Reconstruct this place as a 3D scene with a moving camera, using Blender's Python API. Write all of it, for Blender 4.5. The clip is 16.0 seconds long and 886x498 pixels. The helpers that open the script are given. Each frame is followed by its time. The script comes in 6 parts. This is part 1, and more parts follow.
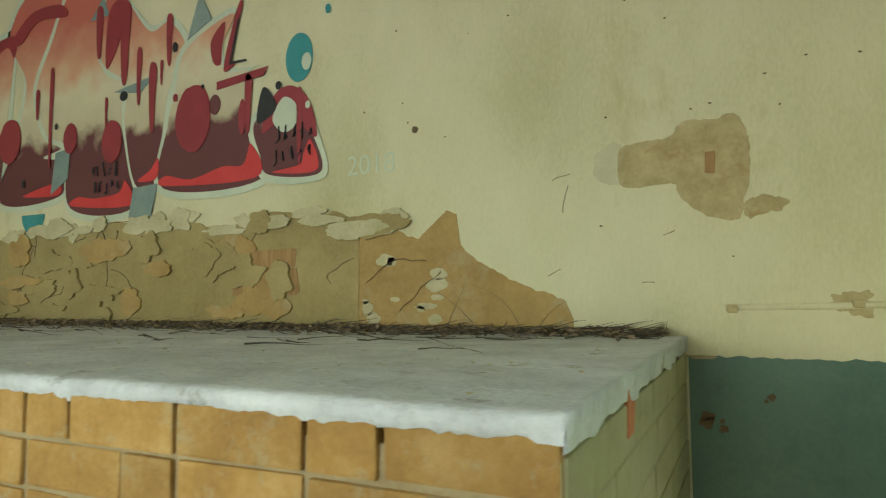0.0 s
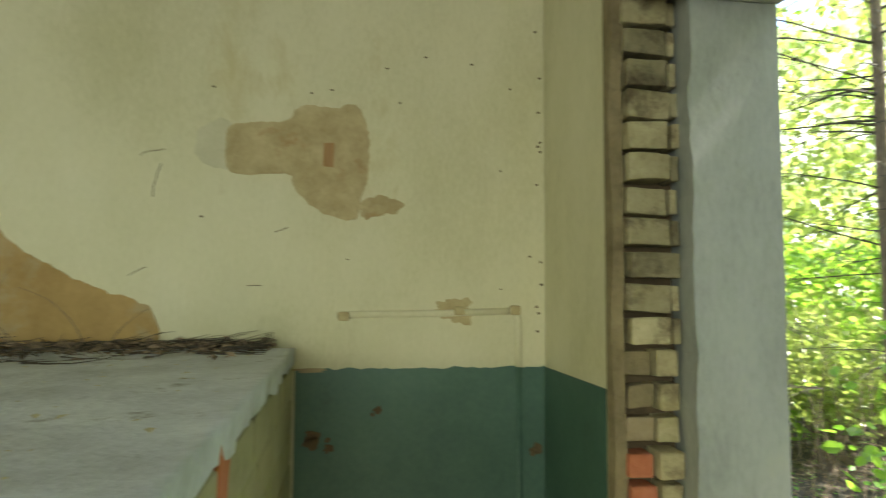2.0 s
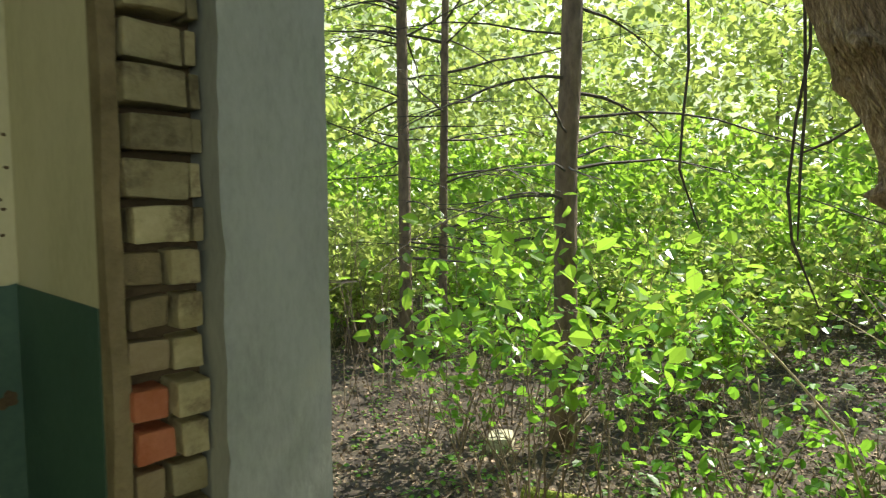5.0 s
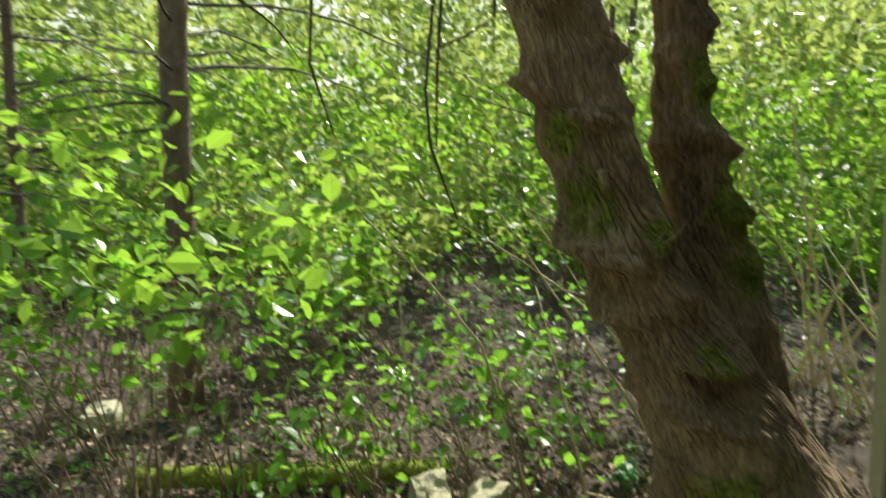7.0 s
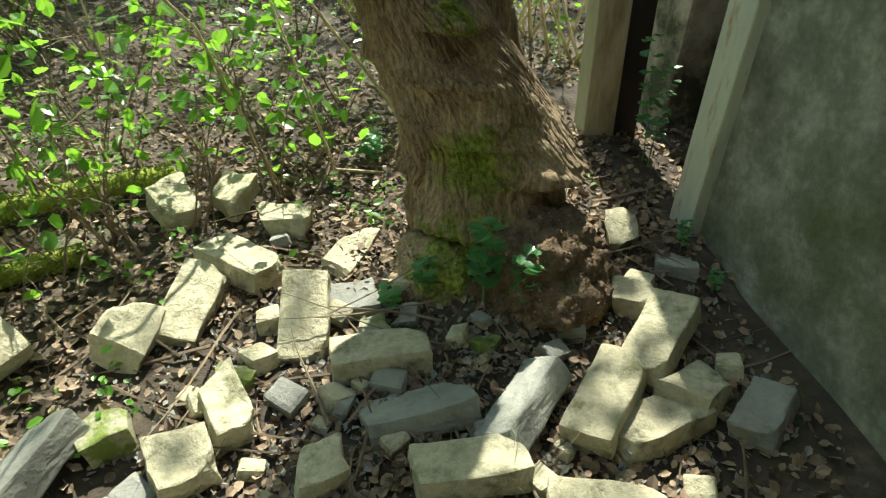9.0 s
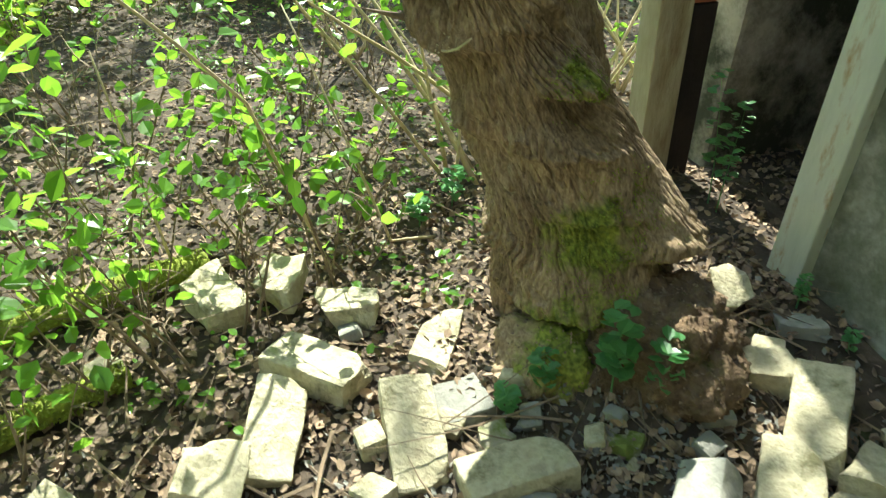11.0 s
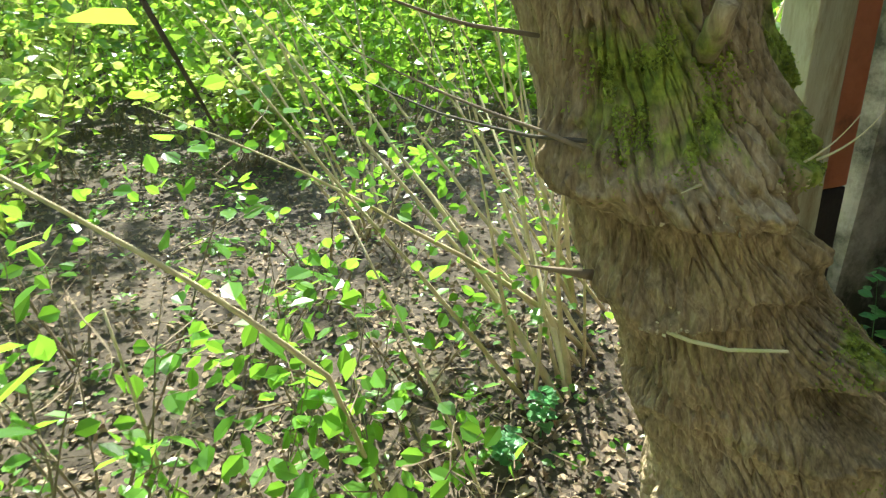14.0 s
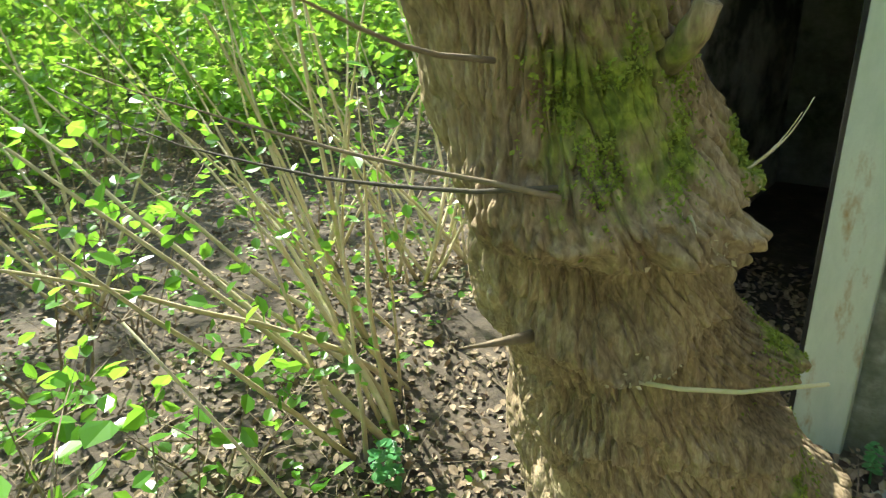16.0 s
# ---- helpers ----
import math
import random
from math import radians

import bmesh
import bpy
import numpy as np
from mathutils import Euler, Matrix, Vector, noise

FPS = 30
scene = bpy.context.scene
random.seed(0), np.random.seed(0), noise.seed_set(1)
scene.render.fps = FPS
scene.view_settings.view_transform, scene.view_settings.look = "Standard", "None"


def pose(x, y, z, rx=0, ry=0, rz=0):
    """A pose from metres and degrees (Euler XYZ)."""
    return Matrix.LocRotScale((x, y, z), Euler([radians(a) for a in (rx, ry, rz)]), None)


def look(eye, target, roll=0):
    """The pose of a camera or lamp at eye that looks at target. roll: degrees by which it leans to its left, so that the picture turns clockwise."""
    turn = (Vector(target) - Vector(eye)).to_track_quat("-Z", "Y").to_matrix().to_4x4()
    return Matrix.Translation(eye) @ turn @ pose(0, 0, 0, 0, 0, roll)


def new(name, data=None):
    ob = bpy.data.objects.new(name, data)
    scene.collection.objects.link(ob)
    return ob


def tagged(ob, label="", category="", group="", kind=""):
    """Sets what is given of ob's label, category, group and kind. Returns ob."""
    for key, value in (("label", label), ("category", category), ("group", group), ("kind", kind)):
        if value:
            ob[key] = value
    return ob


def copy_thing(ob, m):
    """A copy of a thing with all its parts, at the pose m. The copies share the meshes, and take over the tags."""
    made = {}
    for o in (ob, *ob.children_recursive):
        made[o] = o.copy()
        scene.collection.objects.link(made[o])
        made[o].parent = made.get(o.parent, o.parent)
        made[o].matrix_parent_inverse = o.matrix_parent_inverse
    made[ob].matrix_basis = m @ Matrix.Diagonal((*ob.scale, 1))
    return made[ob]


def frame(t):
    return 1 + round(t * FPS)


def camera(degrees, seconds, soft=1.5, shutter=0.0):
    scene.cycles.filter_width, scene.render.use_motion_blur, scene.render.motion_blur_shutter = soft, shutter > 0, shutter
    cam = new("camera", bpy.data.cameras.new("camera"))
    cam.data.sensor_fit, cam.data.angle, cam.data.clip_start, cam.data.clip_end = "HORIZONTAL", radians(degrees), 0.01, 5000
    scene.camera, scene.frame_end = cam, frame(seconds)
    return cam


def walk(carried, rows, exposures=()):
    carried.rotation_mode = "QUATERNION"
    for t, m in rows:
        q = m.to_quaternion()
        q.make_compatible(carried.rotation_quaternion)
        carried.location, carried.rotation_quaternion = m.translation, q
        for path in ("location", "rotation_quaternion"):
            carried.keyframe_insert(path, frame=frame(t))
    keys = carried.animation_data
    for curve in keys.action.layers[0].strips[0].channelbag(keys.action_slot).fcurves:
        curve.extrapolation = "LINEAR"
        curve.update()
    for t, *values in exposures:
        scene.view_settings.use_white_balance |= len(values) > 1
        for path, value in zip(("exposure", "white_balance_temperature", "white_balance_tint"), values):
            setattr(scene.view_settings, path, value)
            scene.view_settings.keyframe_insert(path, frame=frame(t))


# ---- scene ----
cam = camera(68.2, 16.0, soft=1.15, shutter=0.4)
PATH = [
    (0, pose(0.499, -0.324, 1.449, 94.18, 0.32, 25.21)),
    (0.5, pose(0.567, -0.203, 1.473, 93.44, -0.08, 23.62)),
    (1, pose(0.546, -0.106, 1.487, 93.78, -0.64, 12.03)),
    (1.5, pose(0.461, -0.042, 1.489, 94.11, -0.72, 1.51)),
    (2, pose(0.446, 0.018, 1.474, 93.91, -0.27, -8.42)),
    (2.5, pose(0.416, 0.076, 1.464, 93.34, -0.36, -21.24)),
    (3, pose(0.361, 0.124, 1.465, 92.08, -0.43, -31.73)),
    (3.2, pose(0.356, 0.142, 1.464, 91.47, -0.30, -35.43)),
    (5.3, pose(0.749, 0.402, 1.427, 85.30, 0.13, -48.32)),
    (5.5, pose(0.807, 0.442, 1.426, 85.51, 0.13, -50.16)),
    (6, pose(0.996, 0.508, 1.368, 86.02, -0.08, -57.34)),
    (6.5, pose(1.124, 0.538, 1.304, 86.17, -0.37, -68.42)),
    (7, pose(1.138, 0.552, 1.258, 81.39, -0.98, -77.67)),
    (7.5, pose(1.149, 0.550, 1.240, 69.98, -1.51, -85.97)),
    (8, pose(1.179, 0.539, 1.224, 59.98, -1.48, -92.12)),
    (8.2, pose(1.189, 0.536, 1.219, 58.10, -1.73, -94.12)),
    (10.3, pose(1.508, 0.686, 1.176, 53.82, -1.01, -106.34)),
    (10.5, pose(1.548, 0.722, 1.178, 54.45, -0.98, -106.55)),
    (11, pose(1.649, 0.872, 1.208, 56.00, -0.68, -107.70)),
    (11.5, pose(1.778, 0.887, 1.238, 56.80, -1.07, -106.51)),
    (12, pose(1.969, 0.802, 1.233, 61.73, -1.73, -102.90)),
    (12.5, pose(2.079, 0.787, 1.227, 65.11, -1.04, -101.62)),
    (13, pose(2.156, 0.855, 1.224, 66.41, -0.38, -102.34)),
    (13.5, pose(2.203, 0.949, 1.231, 67.11, -0.02, -106.18)),
    (14, pose(2.262, 1.012, 1.237, 67.45, 0.14, -110.98)),
    (14.5, pose(2.377, 0.949, 1.231, 67.72, 0.63, -114.70)),
    (15, pose(2.450, 0.934, 1.269, 67.49, 1.47, -124.37)),
    (15.5, pose(2.522, 0.994, 1.248, 67.70, 2.10, -132.48)),
    (16, pose(2.587, 1.077, 1.239, 67.64, 2.51, -139.13)),
]

walk(cam, PATH, [(0.0, 2.4, 6450, 10), (1.2, 2.32, 6500, 10), (2.2, 2.05, 6500, 10), (3.2, 1.3, 6550, 9), (5.3, 1.1, 6500, 10), (6.1, 0.92, 6500, 10), (7.0, 0.78, 6450, 9), (8.2, 0.95, 6400, 7), (10.3, 1.72, 6300, 5), (11.5, 1.78, 6300, 5), (13.0, 1.95, 6250, 4), (16.0, 1.9, 6250, 4)])

# ---- light ----
SUN_AZ, SUN_EL = 97.0, 50.0          # azimuth from +y towards +x, elevation
world = bpy.data.worlds.new("sky")
scene.world = world
world.use_nodes = True
wn = world.node_tree.nodes
sky = wn.new("ShaderNodeTexSky")
sky.sky_type, sky.sun_disc = "NISHITA", False
sky.sun_elevation, sky.sun_rotation = radians(SUN_EL), radians(SUN_AZ)
wn["Background"].inputs["Strength"].default_value = 0.15
world.node_tree.links.new(sky.outputs["Color"], wn["Background"].inputs["Color"])
sun_dir = Vector((math.sin(radians(SUN_AZ)) * math.cos(radians(SUN_EL)), math.cos(radians(SUN_AZ)) * math.cos(radians(SUN_EL)), math.sin(radians(SUN_EL))))
sun = new("sun", bpy.data.lights.new("sun", "SUN"))
sun.data.energy, sun.data.angle, sun.data.color = 5.0, radians(0.6), (1.0, 0.95, 0.84)
sun.matrix_world = look(tuple(sun_dir * 40), (0, 0, 0))
# fill lamps added in the unseen south openings, to brighten the graffiti wall
for wx, wid, watts in ((-4.0, 2.7, 4.0), (-0.8, 2.7, 14.5)):
    lamp = new("window_fill", bpy.data.lights.new("window_fill", "AREA"))
    lamp.data.shape, lamp.data.size, lamp.data.size_y, lamp.data.energy, lamp.data.color = "RECTANGLE", wid, 1.7, watts, (0.93, 1.0, 1.0)
    lamp.matrix_world = pose(wx, -3.12, 1.8, 90, 0, 0)


# ---- materials ----
def mat(name, stops, scale=6.0, rough=0.85, bump=0.2, fine=60.0, stretch=(1, 1, 1), metal=0.0, spots=None, spot_scale=3.0, spot_at=0.6, spot_soft=0.08, island=0.0, obj_random=0.0, detail=8.0):
    """A surface with coarse and fine colour variation, relief, and one layer of stains."""
    m = bpy.data.materials.new(name)
    m.use_nodes = True
    n, l = m.node_tree.nodes, m.node_tree.links
    b = n["Principled BSDF"]
    b.inputs["Metallic"].default_value = metal
    tc = n.new("ShaderNodeNewGeometry")
    mp = n.new("ShaderNodeMapping")
    mp.inputs["Scale"].default_value = stretch
    l.new(tc.outputs["Position"], mp.inputs["Vector"])

    def tex(sc, det=detail, rgh=0.62):
        t = n.new("ShaderNodeTexNoise")
        t.inputs["Scale"].default_value, t.inputs["Detail"].default_value, t.inputs["Roughness"].default_value = sc, det, rgh
        l.new(mp.outputs["Vector"], t.inputs["Vector"])
        return t
    a, f = tex(scale), tex(fine, 4.0)
    mix = n.new("ShaderNodeMath")
    mix.operation = "MULTIPLY_ADD"
    l.new(f.outputs["Fac"], mix.inputs[0])
    mix.inputs[1].default_value = 0.35
    sub = n.new("ShaderNodeMath")
    sub.operation = "SUBTRACT"
    l.new(a.outputs["Fac"], sub.inputs[0])
    sub.inputs[1].default_value = 0.175
    l.new(sub.outputs[0], mix.inputs[2])
    ramp = n.new("ShaderNodeValToRGB")
    e = ramp.color_ramp.elements
    for i, (p, c) in enumerate(stops):
        q = e[i] if i < 2 else e.new(p)
        q.position, q.color = p, (*c, 1)
    l.new(mix.outputs[0], ramp.inputs["Fac"])
    col = ramp.outputs["Color"]
    if spots:
        s = tex(spot_scale, 9.0, 0.7)
        r = n.new("ShaderNodeMapRange")
        r.inputs["From Min"].default_value, r.inputs["From Max"].default_value = spot_at - spot_soft, spot_at + spot_soft
        l.new(s.outputs["Fac"], r.inputs["Value"])
        k = n.new("ShaderNodeMix")
        k.data_type = "RGBA"
        l.new(r.outputs["Result"], k.inputs[0])
        l.new(col, k.inputs[6])
        k.inputs[7].default_value = (*spots, 1)
        col = k.outputs[2]
    if island or obj_random:
        if obj_random:
            rnd = n.new("ShaderNodeObjectInfo").outputs["Random"]
        else:
            rnd = tc.outputs["Random Per Island"]
        r = n.new("ShaderNodeMapRange")
        r.inputs["To Min"].default_value, r.inputs["To Max"].default_value = 1 - (island or obj_random), 1 + (island or obj_random)
        l.new(rnd, r.inputs["Value"])
        h = n.new("ShaderNodeHueSaturation")
        l.new(r.outputs["Result"], h.inputs["Value"])
        l.new(col, h.inputs["Color"])
        col = h.outputs["Color"]
    l.new(col, b.inputs["Base Color"])
    b.inputs["Roughness"].default_value = rough
    if bump:
        bp = n.new("ShaderNodeBump")
        bp.inputs["Strength"].default_value, bp.inputs["Distance"].default_value = bump, 0.02
        l.new(mix.outputs[0], bp.inputs["Height"])
        l.new(bp.outputs["Normal"], b.inputs["Normal"])
    return m


def leaf_mat(name, dark, light, through_col, share=0.45, rough=0.32):
    """Thin leaves: colour changes leaf by leaf, and light shines through."""
    m = bpy.data.materials.new(name)
    m.use_nodes = True
    n, l = m.node_tree.nodes, m.node_tree.links
    b = n["Principled BSDF"]
    g = n.new("ShaderNodeNewGeometry")
    ramp = n.new("ShaderNodeValToRGB")
    ramp.color_ramp.elements[0].color, ramp.color_ramp.elements[1].color = (*dark, 1), (*light, 1)
    l.new(g.outputs["Random Per Island"], ramp.inputs["Fac"])
    l.new(ramp.outputs["Color"], b.inputs["Base Color"])
    b.inputs["Roughness"].default_value = rough
    t = n.new("ShaderNodeBsdfTranslucent")
    mul = n.new("ShaderNodeMix")
    mul.data_type = "RGBA"
    mul.inputs[0].default_value = 0.5
    l.new(ramp.outputs["Color"], mul.inputs[6])
    mul.inputs[7].default_value = (*through_col, 1)
    l.new(mul.outputs[2], t.inputs["Color"])
    x = n.new("ShaderNodeMixShader")
    x.inputs["Fac"].default_value = share
    l.new(b.outputs[0], x.inputs[1])
    l.new(t.outputs[0], x.inputs[2])
    l.new(x.outputs[0], n["Material Output"].inputs["Surface"])
    return m


M_YELLOW = mat("yellowed_plaster", [(0.25, (0.46, 0.435, 0.245)), (0.5, (0.60, 0.57, 0.36)), (0.75, (0.68, 0.645, 0.44))], 1.9, 0.9, 0.12, 90, (1, 1, 0.45), spots=(0.45, 0.38, 0.18), spot_scale=2.3, spot_at=0.68, spot_soft=0.07)
M_GREENPAINT = mat("green_dado_paint", [(0.3, (0.038, 0.092, 0.064)), (0.75, (0.085, 0.165, 0.112))], 2.2, 0.5, 0.15, 60, spots=(0.05, 0.09, 0.06), spot_scale=6, spot_at=0.68)
M_OCHRE = mat("bare_ochre_render", [(0.25, (0.30, 0.19, 0.065)), (0.7, (0.47, 0.32, 0.125))], 3.5, 0.95, 0.5, 45, spots=(0.42, 0.36, 0.22), spot_scale=5, spot_at=0.62)
M_FLAKE = mat("curling_paint_flakes", [(0.3, (0.40, 0.36, 0.20)), (0.8, (0.60, 0.56, 0.37))], 6, 0.85, 0.4, 70)
M_OLIVE = mat("dull_olive_render", [(0.25, (0.25, 0.19, 0.075)), (0.75, (0.41, 0.33, 0.15))], 3, 0.95, 0.5, 55)
M_LIP = mat("dirty_brown_plaster_edge", [(0.25, (0.15, 0.115, 0.055)), (0.75, (0.31, 0.25, 0.13))], 9, 0.95, 0.9, 60)
M_CLAY = mat("ribbed_clay_block", [(0.3, (0.33, 0.19, 0.08)), (0.7, (0.47, 0.29, 0.13))], 4, 0.95, 0.9, 30, (9, 9, 0.6))
M_PATCH = mat("mortar_patch", [(0.25, (0.34, 0.265, 0.12)), (0.75, (0.52, 0.435, 0.235))], 14, 0.95, 0.5, 70, spots=(0.33, 0.19, 0.07), spot_scale=9, spot_at=0.66)
M_STAIN = mat("greyed_plaster_stain", [(0.25, (0.44, 0.42, 0.26)), (0.75, (0.58, 0.55, 0.37))], 8, 0.9, 0.2, 80)
M_SLAB = mat("worn_whitewashed_slab", [(0.25, (0.38, 0.405, 0.41)), (0.5, (0.54, 0.57, 0.585)), (0.75, (0.70, 0.74, 0.75))], 5, 0.8, 0.6, 60, spots=(0.25, 0.25, 0.22), spot_scale=9, spot_at=0.64, spot_soft=0.05)
M_OCHREBRICK = mat("ochre_brick", [(0.25, (0.27, 0.145, 0.040)), (0.5, (0.39, 0.225, 0.062)), (0.75, (0.50, 0.33, 0.13))], 6, 0.9, 0.6, 70, spots=(0.40, 0.34, 0.20), spot_scale=11, spot_at=0.63, obj_random=0.16)
M_MORTAR = mat("grey_mortar", [(0.25, (0.27, 0.20, 0.10)), (0.75, (0.42, 0.34, 0.20))], 12, 0.95, 0.6, 90)
M_SIDE = mat("olive_painted_brick", [(0.25, (0.27, 0.26, 0.14)), (0.75, (0.39, 0.37, 0.22))], 4, 0.8, 0.3, 70, spots=(0.20, 0.20, 0.12), spot_scale=9, spot_at=0.67)
M_REDCHIP = mat("broken_red_brick", [(0.3, (0.42, 0.13, 0.05)), (0.7, (0.58, 0.22, 0.11))], 12, 0.9, 0.5, 70)
M_YBRICK = mat("pale_yellow_brick", [(0.25, (0.24, 0.20, 0.09)), (0.75, (0.47, 0.42, 0.24))], 8, 0.9, 0.6, 70, spots=(0.11, 0.08, 0.04), spot_scale=9, spot_at=0.58, obj_random=0.38)
M_DARKMORTAR = mat("dirty_mortar_bed", [(0.25, (0.07, 0.05, 0.025)), (0.75, (0.17, 0.12, 0.06))], 14, 0.95, 0.8, 60)
M_WHITE = mat("grey_white_plaster", [(0.25, (0.25, 0.272, 0.235)), (0.5, (0.35, 0.37, 0.325)), (0.8, (0.45, 0.475, 0.425))], 5, 0.9, 0.2, 80, (1, 1, 0.4), spots=(0.36, 0.37, 0.28), spot_scale=5, spot_at=0.66)
M_CONCRETE = mat("mossy_grey_render", [(0.28, (0.10, 0.11, 0.075)), (0.5, (0.20, 0.21, 0.16)), (0.72, (0.38, 0.39, 0.33))], 7, 0.95, 0.5, 45, spots=(0.10, 0.12, 0.05), spot_scale=3.0, spot_at=0.6, spot_soft=0.1)
# dark grey plaster with near-black green blotches
M_INNER = mat("dark_blotched_plaster", [(0.2, (0.11, 0.115, 0.105)), (0.75, (0.27, 0.28, 0.25))], 2.6, 0.95, 0.6, 30, spots=(0.03, 0.045, 0.02), spot_scale=2.5, spot_at=0.52, spot_soft=0.1)
# the near-black blotches paint the shade around the wall's sunlit parts
M_PALEWALL = mat("pale_wall_painted_shade", [(0.2, (0.30, 0.28, 0.22)), (0.75, (0.52, 0.49, 0.40))], 5, 0.9, 0.4, 50, spots=(0.05, 0.055, 0.035), spot_scale=2.2, spot_at=0.5)
M_POST = mat("peeling_white_post_paint", [(0.2, (0.36, 0.40, 0.31)), (0.8, (0.56, 0.60, 0.48))], 6, 0.7, 0.3, 60, (1, 1, 0.3), spots=(0.33, 0.22, 0.10), spot_scale=6, spot_at=0.62, spot_soft=0.04)
M_OLDPOST = mat("weathered_tan_post", [(0.2, (0.27, 0.235, 0.14)), (0.5, (0.40, 0.37, 0.25)), (0.8, (0.52, 0.50, 0.38))], 8, 0.8, 0.5, 60, (1, 1, 0.25), spots=(0.20, 0.15, 0.07), spot_scale=7, spot_at=0.6)
M_REDSTEEL = mat("rusty_red_door_paint", [(0.2, (0.27, 0.08, 0.035)), (0.8, (0.42, 0.14, 0.07))], 7, 0.7, 0.3, 50, spots=(0.10, 0.05, 0.03), spot_scale=5, spot_at=0.62)
# almost black all over, for the rebate and the lower leaf
M_BLACKWOOD = mat("near_black_wood", [(0.3, (0.012, 0.010, 0.009)), (0.8, (0.04, 0.03, 0.025))], 7, 0.8, 0.4, 50)
M_CEIL = mat("old_ceiling", [(0.3, (0.52, 0.51, 0.42)), (0.8, (0.66, 0.65, 0.56))], 2, 0.9, 0.2, 60)
M_FLOOR = mat("dirty_concrete_floor", [(0.25, (0.16, 0.14, 0.11)), (0.75, (0.30, 0.27, 0.21))], 3, 0.9, 0.4, 50)
M_SOIL = mat("woodland_soil", [(0.2, (0.022, 0.017, 0.011)), (0.55, (0.062, 0.047, 0.030)), (0.8, (0.15, 0.118, 0.08))], 9, 0.95, 0.9, 40, spots=(0.06, 0.09, 0.02), spot_scale=1.3, spot_at=0.64, spot_soft=0.06)
M_LITTER = mat("dry_leaf_litter", [(0.2, (0.10, 0.068, 0.040)), (0.75, (0.33, 0.25, 0.165))], 20, 0.95, 0.2, 60, island=0.42)
M_TWIG = mat("dry_twig_bark", [(0.2, (0.10, 0.075, 0.045)), (0.8, (0.25, 0.19, 0.12))], 25, 0.85, 0.3, 90, island=0.4)
M_DARKTWIG = mat("dark_dead_branch", [(0.2, (0.035, 0.03, 0.022)), (0.8, (0.10, 0.085, 0.06))], 25, 0.9, 0.3, 90)
M_CANE = mat("pale_shrub_cane", [(0.2, (0.38, 0.32, 0.17)), (0.8, (0.62, 0.54, 0.35))], 14, 0.75, 0.2, 60, spots=(0.28, 0.33, 0.05), spot_scale=4, spot_at=0.62)
M_PINE = mat("flaky_pine_bark", [(0.2, (0.06, 0.044, 0.03)), (0.75, (0.26, 0.19, 0.125))], 22, 0.95, 1.0, 60, (1, 1, 0.35))
def fade_mat():
    """Sprayed letters: maroon at the foot, cream in the middle, peach to coral at the head."""
    m = bpy.data.materials.new("faded_spray")
    m.use_nodes = True
    n, l = m.node_tree.nodes, m.node_tree.links
    b = n["Principled BSDF"]
    b.inputs["Roughness"].default_value = 0.6
    g = n.new("ShaderNodeNewGeometry")
    sep = n.new("ShaderNodeSeparateXYZ")
    l.new(g.outputs["Position"], sep.inputs[0])
    t = n.new("ShaderNodeTexNoise")
    t.inputs["Scale"].default_value, t.inputs["Detail"].default_value = 7, 5
    l.new(g.outputs["Position"], t.inputs["Vector"])
    q = n.new("ShaderNodeMath")
    q.operation = "MULTIPLY_ADD"
    l.new(t.outputs["Fac"], q.inputs[0])
    q.inputs[1].default_value = 0.34
    l.new(sep.outputs["Z"], q.inputs[2])
    r = n.new("ShaderNodeMapRange")
    r.inputs["From Min"].default_value, r.inputs["From Max"].default_value = 2.1, 3.2
    l.new(q.outputs[0], r.inputs["Value"])
    ramp = n.new("ShaderNodeValToRGB")
    for i, (p, c) in enumerate(((0.0, (0.115, 0.03, 0.032)), (0.31, (0.125, 0.034, 0.036)), (0.39, (0.52, 0.46, 0.30)), (0.58, (0.62, 0.56, 0.37)), (0.72, (0.60, 0.33, 0.20)), (0.95, (0.50, 0.13, 0.09)))):
        e = ramp.color_ramp.elements[i] if i < 2 else ramp.color_ramp.elements.new(p)
        e.position, e.color = p, (*c, 1)
    l.new(r.outputs["Result"], ramp.inputs["Fac"])
    l.new(ramp.outputs["Color"], b.inputs["Base Color"])
    return m


P_FADE = fade_mat()


